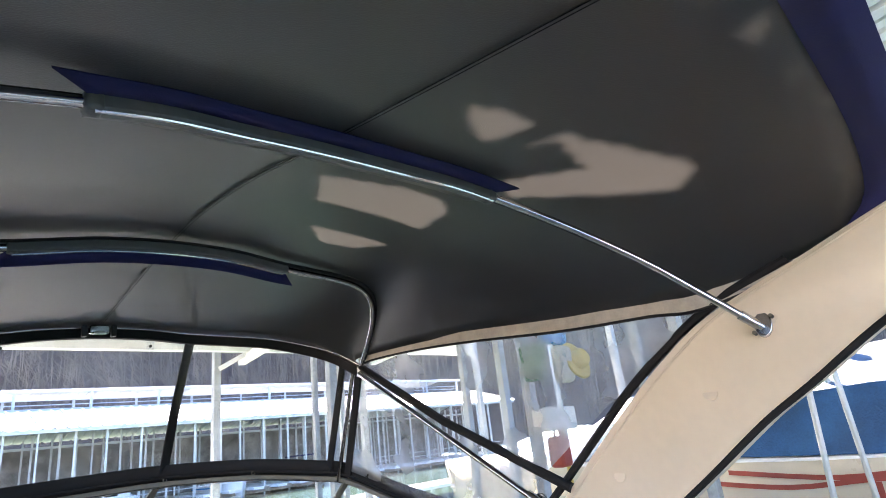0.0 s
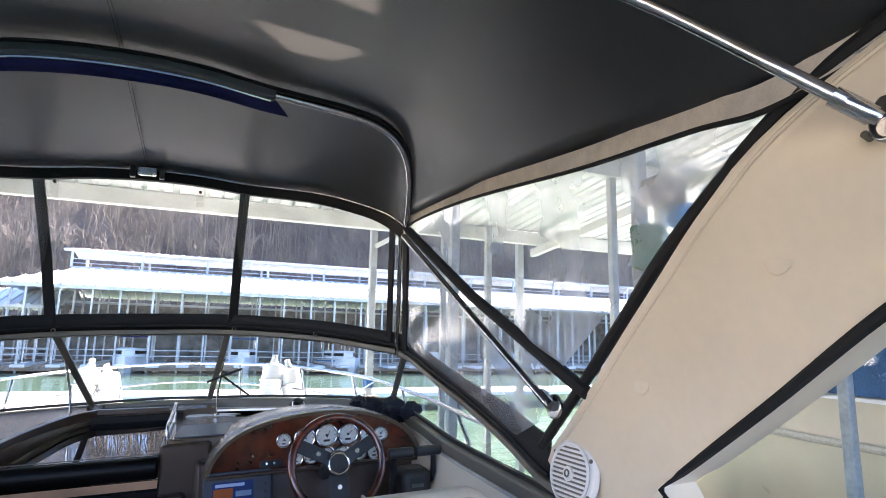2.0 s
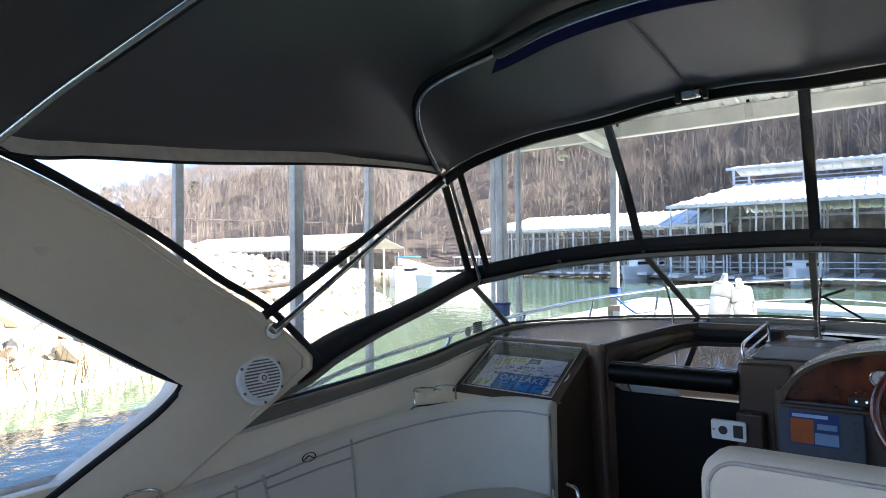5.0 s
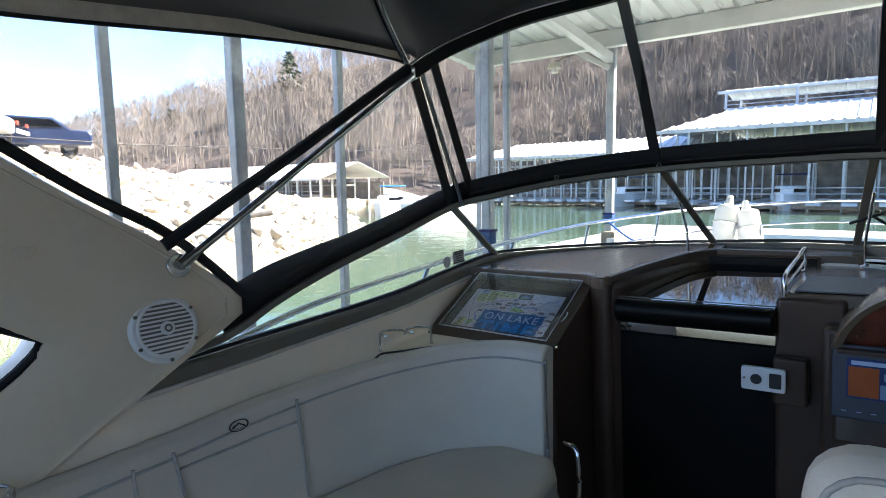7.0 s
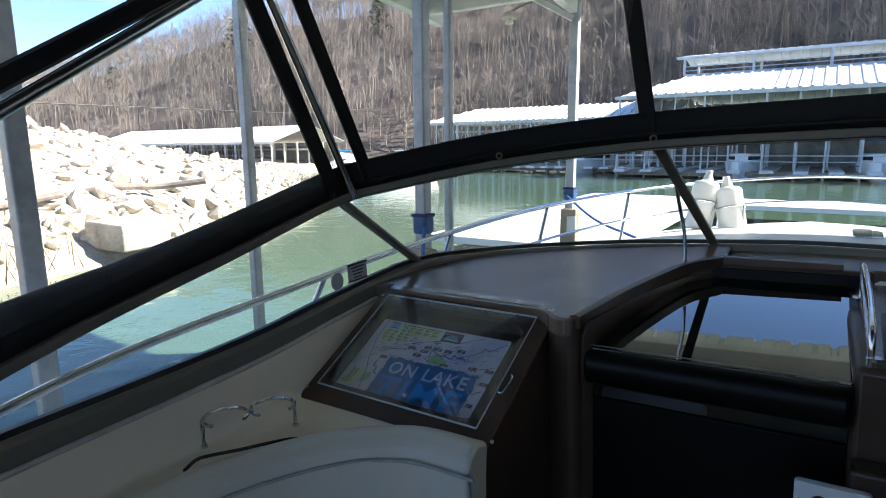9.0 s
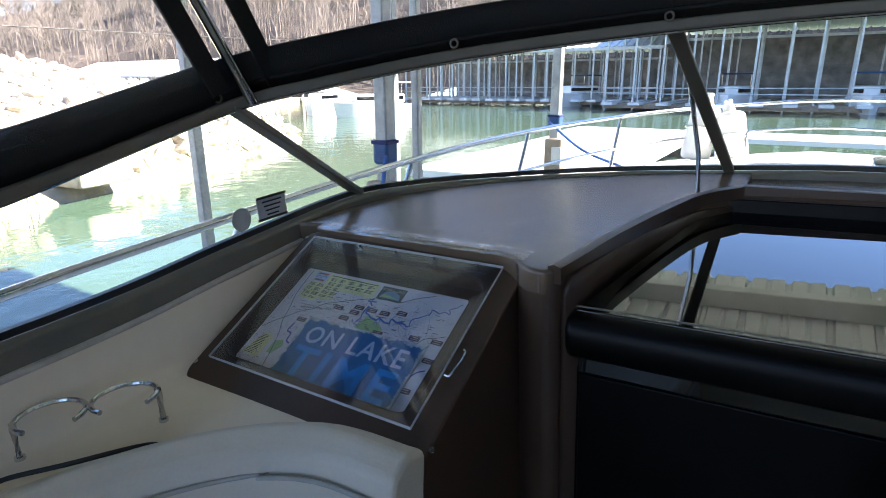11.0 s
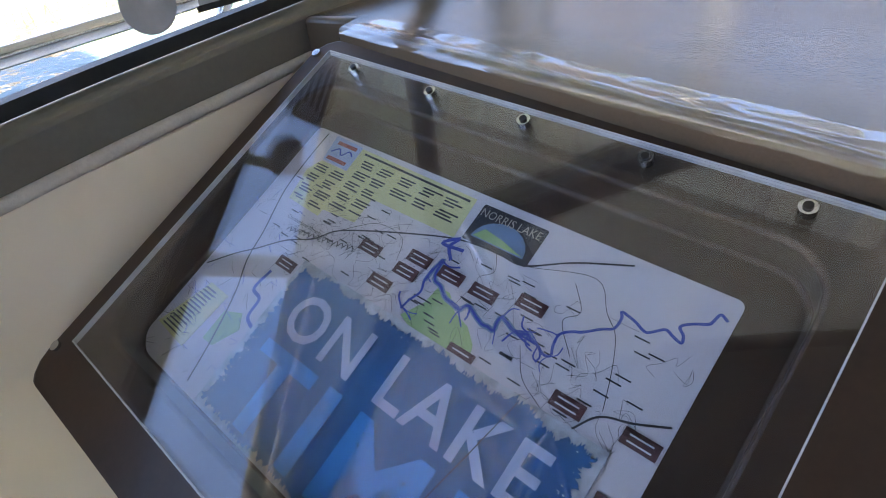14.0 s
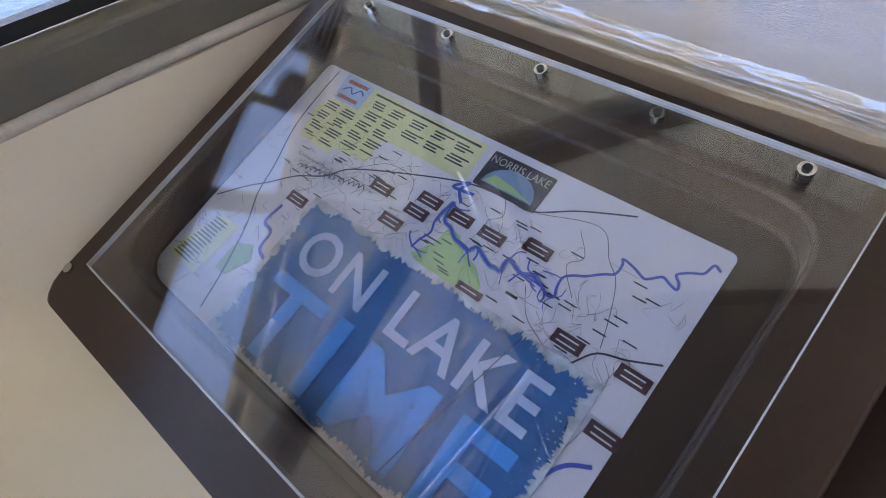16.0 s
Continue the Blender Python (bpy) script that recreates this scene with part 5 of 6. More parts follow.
for i in range(9000):
    r = random.randrange(56)
    k = random.random() ** 0.8 * 13.9
    a, b = Vector(HILL[r][int(k)]), Vector(HILL[r][int(k) + 1])
    q = a.lerp(b, k % 1) + (Vector(HILL[r + 1][int(k)]) - a) * random.random()
    h = random.uniform(4.5, 9.0)
    bend = q + Vector((random.uniform(-0.3, 0.3), random.uniform(-0.3, 0.3), h * 0.45))
    top = bend + Vector((random.uniform(-0.9, 0.9), random.uniform(-0.9, 0.9), h * 0.55))
    thick_ = random.uniform(0.06, 0.12)
    twig(q - Vector((0, 0, 0.4)), bend, thick_, thick_ * 0.7)
    twig(bend, top, thick_ * 0.7, 0.02)
    for j in range(11):
        f = random.uniform(0.0, 0.92)
        c = bend.lerp(top, f)
        ang = random.uniform(0, 6.28)
        e = c + Vector((math.cos(ang), math.sin(ang), random.uniform(0.5, 1.3))) * random.uniform(0.9, 2.0) * (1.2 - f * 0.7)
        twig(c, e, 0.032, 0.01)
        for g in (0.35, 0.7):
            e2 = c.lerp(e, g)
            ang += random.uniform(-1.6, 1.6)
            twig(e2, e2 + Vector((math.cos(ang), math.sin(ang), random.uniform(0.3, 1.2))) * random.uniform(0.4, 1.1), 0.02, 0.007)
me = bpy.data.meshes.new("bare_wood")
me.from_pydata([tuple(v) for v in bm_v], [], bm_f)
me.materials.append(M_BARE)
keep(new("bare_wood", me), "leafless grey-brown winter wood on the hill", "trees", kind="stuff", aboard=False)


def far_dock(x0, x1, y, depth, eave, ridge_h, posts, label, hip=0.0):
    """Covered dock with a ribbed roof; hip: how far the ridge stops short of the port end."""
    d = thing("boat_shed", label, "boat dock", "covered docks across the water", aboard=False)
    step = 0.6
    rows = []
    n = int((x1 - x0) / step)
    for i in range(n + 1):
        x = x0 + (x1 - x0) * i / n
        for dx, h in ((0, 0), (step * 0.7, 0), (step * 0.78, 0.07), (step * 0.95, 0.07)):
            f = min(1, (x + dx - x0) / hip) if hip else 1
            rows.append([(x + dx, y, eave + h), (x + dx, y + depth / 2 * f, eave + (ridge_h - eave) * f + h), (x + dx, y + depth - depth / 2 * f, eave + (ridge_h - eave) * f + h), (x + dx, y + depth, eave + h)])
    part("roof", skin(rows), M_ROOF, d, smooth=False, thick=0.03)
    part("fascia", block((x1 - x0 + 0.5, 0.1, 0.22), pose((x0 + x1) / 2, y - 0.03, eave - 0.1)), M_BEAM, d)
    part("float", block((x1 - x0, depth, 0.3), pose((x0 + x1) / 2, y + depth / 2, WATER + 0.25)), M_TIMBER, d)
    # flat sheet behind the slips; the shade under the roof is its colour
    part("shade_backing", block((x1 - x0, 0.1, eave - WATER - 0.6), pose((x0 + x1) / 2, y + depth * 0.97, (eave + WATER - 0.2) / 2)), M_SHADE, d, "flat back sheet with the dock's inner shade in its colour")
    for i in range(posts + 1):
        px = x0 + (x1 - x0) * i / posts
        for k in (0.02, 0.35, 0.7):
            w = random.uniform(0.09, 0.14)
            part("post", block((w, w, eave - WATER), pose(px + random.uniform(-0.2, 0.2), y + depth * k, (eave + WATER) / 2)), M_BEAM, d, smooth=False)
        if i < posts:
            # finger pier and its low rail between the slips
            part("finger_pier", block((0.7, depth * 0.8, 0.16), pose(px + 0.5, y + depth * 0.4 - 1.2, WATER + 0.42)), M_DECK, d, smooth=False)
    for h in (1.0, 1.35):
        part("rail", tube([(x0, y + 0.05, WATER + h), (x1, y + 0.05, WATER + h)], 0.03, 6), M_BEAM, d)
    part("cross_beam", block((x1 - x0, 0.12, 0.16), pose((x0 + x1) / 2, y + depth * 0.5, eave - 0.7)), M_BEAM, d)
    return d


random.seed(31)
far_dock(-30, -9, 46, 9, 3.5, 4.8, 18, "long white-roofed covered boat dock", 3.0)
MAIN = far_dock(-11.4, 46, 42, 12, 4.6, 6.25, 34, "large white-roofed covered boat dock", 3.2)
far_dock(-72, -41, 38, 9, 2.0, 3.5, 18, "low white-roofed covered boat dock", 0.0)
# upper sun deck on the large dock: a thin roof on posts, with a rail
rows = []
for i in range(92):
    x = -9.4 + 0.6 * i
    for dx, h in ((0, 0), (0.42, 0), (0.47, 0.05), (0.57, 0.05)):
        rows.append([(x + dx, 49, 7.72 + h), (x + dx, 52, 8.15 + h), (x + dx, 55, 7.72 + h)])
part("upper_roof", skin(rows), M_ROOF, MAIN, "thin blue-white upper deck roof", smooth=False, thick=0.03)
part("upper_fascia", block((55, 0.1, 0.2), pose(18.2, 48.95, 7.66)), M_BLUESTEEL, MAIN)
part("upper_deck", block((54, 6.4, 0.16), pose(18.3, 52, 6.4)), M_BLUESTEEL, MAIN)
for i in range(13):
    for y in (49.1, 54.9):
        part("upper_post", block((0.16, 0.16, 1.3), pose(-8.8 + 4.5 * i, y, 7.1)), M_BLUESTEEL, MAIN, smooth=False)
for h in (6.75, 7.05):
    part("upper_rail", tube([(-8.8, 49.1, h), (45.2, 49.1, h)], 0.035, 6), M_BLUESTEEL, MAIN)

# ---- the lake map and the painted sign in the chart box ----
FLOOR = -0.042


def on_map(name, outline, h, mat, parent, thick=0.0004, label=""):
    return part(name, plate(outline, thick, m=CF @ pose(0, 0, FLOOR + h)), mat, parent, label, smooth=False)


def strip(pts, w, h, mat, parent, name, n=5):
    line = [p.to_2d() for p in spline([(a, b, 0) for a, b in pts], n)]
    left, right = [], []
    for i, q in enumerate(line):
        d = (line[min(i + 1, len(line) - 1)] - line[max(0, i - 1)])
        d = Vector((-d.y, d.x)).normalized() * w / 2
        left.append(CF @ Vector((q.x + d.x, q.y + d.y, FLOOR + h)))
        right.append(CF @ Vector((q.x - d.x, q.y - d.y, FLOOR + h)))
    return part(name, skin([left, right]), mat, parent, smooth=False)


def words(name, text, a, b, width, height, h, mat, parent, label="", bold=0.0):
    """Flat lettering from its lower left corner (a, b) on the map, as wide and tall as given."""
    cu = bpy.data.curves.new(name, "FONT")
    cu.body, cu.fill_mode = text, "BOTH"
    cu.resolution_u, cu.offset, cu.space_character = 3, bold, 1.0 + 7 * bold
    tmp = bpy.data.objects.new(name, cu)
    scene.collection.objects.link(tmp)
    bpy.context.view_layer.update()
    me = bpy.data.meshes.new_from_object(tmp.evaluated_get(bpy.context.evaluated_depsgraph_get()))
    bpy.data.objects.remove(tmp)
    xs, ys = [v.co.x for v in me.vertices], [v.co.y for v in me.vertices]
    sx, sy = width / (max(xs) - min(xs)), height / (max(ys) - min(ys))
    for v in me.vertices:
        v.co = CF @ Vector((a + (v.co.x - min(xs)) * sx, b - (v.co.y - min(ys)) * sy, FLOOR + h))
    me.materials.clear()
    me.materials.append(mat)
    ob = new(name, me)
    ob.parent = parent
    if label:
        ob["label"] = label
    return ob


random.seed(21)
lake_map = thing("lake_map", "printed paper lake map with blue river and labels", "map")
on_map("sheet", rr(0.008, 0.062, 0.450, 0.343, 0.006), 0.0012, M_PAPER, lake_map, 0.0008)
on_map("listing_box", [(0.082, 0.067), (0.230, 0.069), (0.233, 0.109), (0.133, 0.110), (0.134, 0.138), (0.091, 0.141), (0.091, 0.149), (0.043, 0.147), (0.036, 0.111), (0.045, 0.096), (0.083, 0.096)], 0.0016, M_YELLOW, lake_map, label="pale yellow text panel")
on_map("listing_box", [(0.012, 0.315), (0.036, 0.257), (0.066, 0.258), (0.06, 0.318)], 0.0016, M_YELLOW, lake_map)
on_map("emblem", [(0.040, 0.064), (0.081, 0.066), (0.083, 0.095), (0.045, 0.094)], 0.0018, M_SIGN_PALE, lake_map)
for b in (0.069, 0.088):
    on_map("emblem_band", [(0.048, b), (0.076, b), (0.076, b + 0.004), (0.048, b + 0.004)], 0.0022, M_RED, lake_map)
strip([(0.048, 0.083), (0.056, 0.077), (0.063, 0.083), (0.07, 0.076), (0.077, 0.08)], 0.0018, 0.0022, M_RIVER, lake_map, "emblem_lake")
strip([(0.089, 0.0715), (0.226, 0.0735)], 0.0022, 0.002, M_INK, lake_map, "heading_bar", 2)
for c, (a0, b0, b1) in enumerate(((0.044, 0.1, 0.144), (0.068, 0.1, 0.146), (0.094, 0.078, 0.136), (0.118, 0.078, 0.134), (0.146, 0.078, 0.106), (0.175, 0.078, 0.106), (0.203, 0.078, 0.106))):
    for r in range(int((b1 - b0) / 0.0032)):
        a = a0 + random.uniform(-0.0015, 0.0015)
        b = b0 + r * 0.0032
        w = random.uniform(0.012, 0.02 if c < 4 else 0.024)
        if r % 4 != 3:
            on_map("text_line", [(a, b), (a + w, b), (a + w, b + 0.0016), (a, b + 0.0016)], 0.002, M_INK, lake_map, 0)
for r in range(14):
    b = 0.262 + r * 0.0038
    on_map("text_line", [(0.034 - r * 0.0012, b), (0.034 - r * 0.0012 + random.uniform(0.016, 0.026), b), (0.05, b + 0.0015), (0.034 - r * 0.0012, b + 0.0015)], 0.002, M_INK, lake_map, 0)
on_map("badge", rr(0.24, 0.070, 0.304, 0.106, 0.001, 1), 0.0018, M_INK, lake_map, label="dark badge with a blue lake picture")
on_map("badge_lake", [(0.246 + 0.026 * (1 - math.cos(t * math.pi / 10)), 0.101 - 0.021 * math.sin(t * math.pi / 10)) for t in range(11)], 0.0024, M_PALEBLUE, lake_map)
on_map("badge_shore", [(0.248, 0.1), (0.255, 0.091), (0.275, 0.094), (0.297, 0.1)], 0.0028, M_GREEN, lake_map)
words("badge_words", "NORRIS LAKE", 0.2425, 0.0815, 0.059, 0.0075, 0.0028, M_HEM, lake_map, "cream lettering")
on_map("park", [(0.236, 0.187), (0.248, 0.168), (0.25, 0.152), (0.262, 0.152), (0.275, 0.163), (0.292, 0.168), (0.304, 0.178), (0.312, 0.197), (0.29, 0.198), (0.262, 0.196)], 0.0016, M_GREEN, lake_map, label="green park area")
on_map("park", [(0.075, 0.27), (0.095, 0.262), (0.105, 0.275), (0.09, 0.30), (0.075, 0.30)], 0.0016, M_GREEN, lake_map)
river = [(0.232, 0.181), (0.239, 0.163), (0.235, 0.141), (0.240, 0.132), (0.243, 0.149), (0.26, 0.157), (0.278, 0.161), (0.284, 0.153), (0.301, 0.162), (0.311, 0.159), (0.312, 0.148), (0.326, 0.153), (0.336, 0.15), (0.347, 0.154), (0.357, 0.158), (0.356, 0.141), (0.369, 0.129), (0.387, 0.116), (0.385, 0.104), (0.403, 0.111), (0.416, 0.102), (0.428, 0.107), (0.422, 0.096), (0.436, 0.088), (0.441, 0.076), (0.447, 0.082)]
wavy = []
for q, r in zip(river, river[1:]):
    for f in (0, 0.5):
        wavy.append((q[0] + (r[0] - q[0]) * f + random.uniform(-0.0015, 0.0015), q[1] + (r[1] - q[1]) * f + random.uniform(-0.002, 0.002)))
strip(wavy, 0.0021, 0.0022, M_RIVER, lake_map, "river")
strip(wavy[3:26], 0.0045, 0.0019, M_PALEBLUE, lake_map, "river_shore")
for k in range(26):
    q = river[random.randrange(0, 17)]
    ang = random.uniform(0, 6.28)
    e = (q[0] + 0.017 * math.cos(ang), q[1] + 0.012 * math.sin(ang))
    strip([q, ((q[0] + e[0]) / 2 + random.uniform(-0.003, 0.003), (q[1] + e[1]) / 2 + random.uniform(-0.003, 0.003)), e], random.uniform(0.0006, 0.0018), 0.0023, M_RIVER, lake_map, "river_arm", 3)
strip([(0.245, 0.128), (0.236, 0.118), (0.24, 0.108), (0.228, 0.118), (0.25, 0.116)], 0.003, 0.0022, M_RIVER, lake_map, "river_arm")
strip([(0.41, 0.30), (0.42, 0.27), (0.43, 0.25), (0.445, 0.24)], 0.003, 0.0022, M_RIVER, lake_map, "river_arm")
strip([(0.09, 0.216), (0.087, 0.238), (0.101, 0.243), (0.104, 0.261), (0.118, 0.267)], 0.0035, 0.0022, M_RIVER, lake_map, "river_arm")
roads = [[(0.012, 0.245), (0.035, 0.222), (0.056, 0.205), (0.079, 0.185), (0.107, 0.17), (0.127, 0.151), (0.187, 0.126), (0.238, 0.109), (0.276, 0.105), (0.302, 0.105), (0.335, 0.086), (0.375, 0.069)],
         [(0.027, 0.066), (0.027, 0.096), (0.031, 0.142), (0.046, 0.188), (0.054, 0.22), (0.071, 0.252), (0.086, 0.297), (0.095, 0.335)],
         [(0.396, 0.191), (0.407, 0.175), (0.426, 0.168), (0.447, 0.158)], [(0.307, 0.104), (0.356, 0.09), (0.376, 0.11), (0.389, 0.122), (0.399, 0.145), (0.407, 0.171)],
         [(0.276, 0.105), (0.284, 0.12), (0.275, 0.131), (0.29, 0.145)], [(0.345, 0.1), (0.36, 0.118), (0.352, 0.13), (0.37, 0.15)], [(0.127, 0.151), (0.14, 0.14), (0.16, 0.128), (0.19, 0.13), (0.2, 0.15)], [(0.335, 0.16), (0.35, 0.18), (0.37, 0.19), (0.385, 0.2)]]
for i, r in enumerate(roads):
    strip(r, 0.0015 if i < 3 else 0.0005, 0.0018, M_INK, lake_map, "road")
for k in range(110):
    a, b = random.uniform(0.06, 0.44 if k % 3 else 0.24), random.uniform(0.115, 0.20)
    pts = [(a, b)]
    for j in range(5):
        pts.append((pts[-1][0] + random.uniform(-0.012, 0.012), pts[-1][1] + random.uniform(-0.012, 0.012)))
    strip([(x, min(max(y, 0.112), 0.192)) for x, y in pts], 0.00026, 0.0017, M_INK, lake_map, "creek_line", 4)
for k in range(60):
    a, b = random.uniform(0.012, 0.11), random.uniform(0.15, 0.33)
    strip([(a, b), (a + random.uniform(-0.01, 0.01), b + random.uniform(-0.01, 0.01)), (min(0.115, a + random.uniform(-0.015, 0.015)), b + random.uniform(-0.01, 0.01))], 0.00042, 0.0017, M_INK if k % 3 else M_RIVER, lake_map, "creek_line", 3)
for a, b in ((0.169, 0.152), (0.219, 0.14), (0.2, 0.174), (0.215, 0.155), (0.254, 0.14), (0.287, 0.14), (0.326, 0.131), (0.386, 0.18), (0.436, 0.177), (0.1, 0.204), (0.44, 0.22), (0.43, 0.29), (0.3, 0.19)):
    on_map("place_label", [(a - 0.012, b - 0.006), (a + 0.012, b - 0.006), (a + 0.012, b + 0.005), (a - 0.012, b + 0.005)], 0.0026, M_MAROON, lake_map, label="dark place label with white bars")
    for d in (-0.0025, 0.002):
        on_map("label_bar", [(a - 0.008, b + d - 0.0006), (a + 0.008, b + d - 0.0006), (a + 0.008, b + d + 0.0006), (a - 0.008, b + d + 0.0006)], 0.003, M_PAPER, lake_map, 0)
    strip([(a - 0.012, b), (a - 0.014, b + 0.012), (a - 0.016, b + 0.02)], 0.0003, 0.002, M_INK, lake_map, "label_leader", 2)
for k in range(80):
    a, b = random.uniform(0.03, 0.43), random.uniform(0.115, 0.20)
    on_map("place_name", [(a, b), (a + 0.011, b), (a + 0.011, b + 0.0012), (a, b + 0.0012)], 0.0019, M_INK, lake_map, 0)
words("mountain_name", "Cumberland Mountains", 0.060, 0.165, 0.058, 0.0042, 0.0022, M_INK, lake_map)
for k in range(14):
    a = 0.07 + k * 0.006
    strip([(a, 0.176 - 0.001 * k), (a + 0.003, 0.171 - 0.001 * k), (a + 0.006, 0.176 - 0.001 * k)], 0.001, 0.002, M_INK, lake_map, "mountain_mark", 2)

# ---- sign: brushed blue board with two lines of lettering
sign = thing("lake_sign", "blue painted sign reading ON LAKE TIME", "sign")


def frayed(x0, y0, x1, y1, deep, fine):
    """Brushed outline: long strokes with fine bristle ends."""
    out = []
    for (a, b), (c, e) in (((x0, y0), (x1, y0)), ((x1, y0), (x1, y1)), ((x1, y1), (x0, y1)), ((x0, y1), (x0, y0))):
        m = int(1500 * (abs(c - a) + abs(e - b)))
        nx, ny = (0, 1) if a != c else (1, 0)
        for i in range(m):
            f = i / m
            p, q = a + (c - a) * f, b + (e - b) * f
            k = deep * noise.noise((p * 40, q * 40, 1.0)) + fine * noise.noise((p * 260, q * 260, 7.0)) + random.uniform(-fine, fine) * 0.6
            out.append((p + nx * k, q + ny * k))
    return out


on_map("board_back", rr(0.117, 0.191, 0.424, 0.342, 0.001, 1), 0.0034, M_BRUSH, sign, 0.002, label="pale wooden board edge")
on_map("board", frayed(0.1245, 0.1975, 0.417, 0.3355, 0.006, 0.0035), 0.0044, M_SIGN, sign, label="blue painted face with brushed edges")
for k in range(150):
    side = k % 4
    a, b = random.uniform(0.124, 0.417), random.uniform(0.197, 0.337)
    if side < 2:
        b = (0.1985, 0.335)[side] + random.uniform(-0.004, 0.005) * (1 - 2 * side)
    else:
        a = (0.126, 0.415)[side - 2] + random.uniform(-0.004, 0.007) * (5 - 2 * side)
    w, h = random.uniform(0.0006, 0.0022), random.uniform(0.0004, 0.0014)
    on_map("paint_fleck", [(a, b), (a + w, b + h * 0.3), (a + w * 0.7, b + h), (a - w * 0.2, b + h * 0.7)], 0.0049, M_BRUSH, sign, 0)
words("upper_words", "ON LAKE", 0.145, 0.254, 0.254, 0.043, 0.0056, M_SIGN_PALE, sign, "pale blue lettering", 0.015)
words("lower_words", "TIME", 0.143, 0.333, 0.262, 0.070, 0.0056, M_SIGN_MID, sign, "bright blue lettering", 0.022)
strip([(0.358, 0.196), (0.349, 0.24), (0.336, 0.30), (0.329, 0.335)], 0.0008, 0.0058, M_INK, sign, "plank_joint", 2)
for k in range(46):
    a, b, r = random.uniform(0.15, 0.40), random.uniform(0.215, 0.33), random.uniform(0.0004, 0.0009)
    on_map("paint_speck", [(a - r, b), (a, b - r), (a + r, b), (a, b + r)], 0.006, M_SIGN, sign, 0)

# clear snap tabs hanging from the front edge of the canopy
for x in (-0.33, 0.208):
    tab = thing("snap_tab", "clear vinyl tab with a black snap", "tab", "front snap tabs")
    part("tab_strip", block((0.03, 0.002, 0.10), pose(x, 4.15, 2.02)), M_FILM, tab, bevel=0.0008)
    part("snap_stud", rod(0.0065, 0.008, pose(x, 4.146, 2.035, 90), n=12), M_RUBBER, tab)
# moulded recess edge beside the drink holder
part("recess_edge", tube(spline([(-1.075, 3.49, 0.787), (-1.083, 3.522, 0.792), (-1.076, 3.545, 0.793), (-1.038, 3.597, 0.793), (-0.971, 3.693, 0.793), (-0.93, 3.707, 0.787)], 5), 0.004, 8), M_RUBBER, SEAT, "dark edge of the moulded recess")

# stickers on the port side glass
for a in (0,):
    st = thing("window_sticker", "round grey and oblong dark stickers on the glass", "sticker")
    part("round_sticker", rod(0.027, 0.001, pose(-1.196, 4.112, 1.06, 0, 90, 0), n=28), M_STICK, st)
    part("oblong_sticker", block((0.001, 0.09, 0.052), pose(-1.196, 4.205, 1.075, 3, 0, 0)), M_STICK, st)
    part("sticker_border", block((0.0012, 0.094, 0.006), pose(-1.195, 4.205, 1.101, 3, 0, 0)), M_RUBBER, st)
    part("sticker_border", block((0.0012, 0.094, 0.006), pose(-1.195, 4.205, 1.049, 3, 0, 0)), M_RUBBER, st)
    for i in range(4):
        part("sticker_bar", block((0.0014, 0.06 - 0.008 * i, 0.0035), pose(-1.194, 4.205, 1.09 - 0.0105 * i, 3, 0, 0)), M_RUBBER, st)

# ---- more of the slip, the shore and the far side ----
def boulder(bm, m, seed, sub=2):
    k = bmesh.ops.create_icosphere(bm, subdivisions=sub, radius=1)
    for v in k["verts"]:
        d = v.co.copy()
        v.co = m @ (d * (0.8 + 0.45 * noise.noise(d * 1.3 + Vector((seed, 0, 0))) + 0.12 * noise.noise(d * 4 + Vector((0, seed, 0)))))


def bank_at(i, k, f, g):
    a, b = Vector(BANK[i][k]).lerp(Vector(BANK[i + 1][k]), f), Vector(BANK[i][k + 1]).lerp(Vector(BANK[i + 1][k + 1]), f)
    return a.lerp(b, g)


random.seed(3)
ico = bmesh.new()
bmesh.ops.create_icosphere(ico, subdivisions=1, radius=1)
ICO_V, ICO_F = [v.co.copy() for v in ico.verts], [[v.index for v in f.verts] for f in ico.faces]
ico.free()
vs, fs = [], []
for n in range(3200):
    i, k = random.randrange(12, 38), min(38, int(2 + 30 * random.random() ** 1.5))
    q = bank_at(i, k, random.random(), random.random())
    r = random.uniform(0.05, 0.17) * (1 if random.random() < 0.85 else 2.0)
    m = Matrix.Translation(q + Vector((0, 0, r * 0.1))) @ Euler((random.random(), random.random(), random.random() * 6)).to_matrix().to_4x4() @ Matrix.Diagonal((r * 1.3, r, r * 0.65, 1))
    o = len(vs)
    vs += [tuple(m @ (d * random.uniform(0.75, 1.15))) for d in ICO_V]
    fs += [[o + j for j in f] for f in ICO_F]
me = bpy.data.meshes.new("shore_stones")
me.from_pydata(vs, [], fs)
me.materials.append(M_ROCK)
keep(new("shore_stones", me), "scattered pale limestone rocks along the bank", "rocks", kind="stuff", aboard=False)
random.seed(8)
for n in range(46):
    i, k = random.randrange(15, 30), random.randrange(2, 14)
    q = bank_at(i, k, random.random(), random.random())
    r = random.uniform(0.15, 0.38)
    bm = bmesh.new()
    boulder(bm, pose(0, 0, 0, 20 * random.random(), 20 * random.random(), 360 * random.random()) @ Matrix.Diagonal((r * 1.4, r, r * 0.6, 1)), n * 7, 2)
    ob = part("boulder", bm, M_ROCK, smooth=False)
    ob.location = q + Vector((0, 0, r * 0.12))
    keep(ob, "large pale limestone boulder on the bank", "rock", "shore boulders", aboard=False)
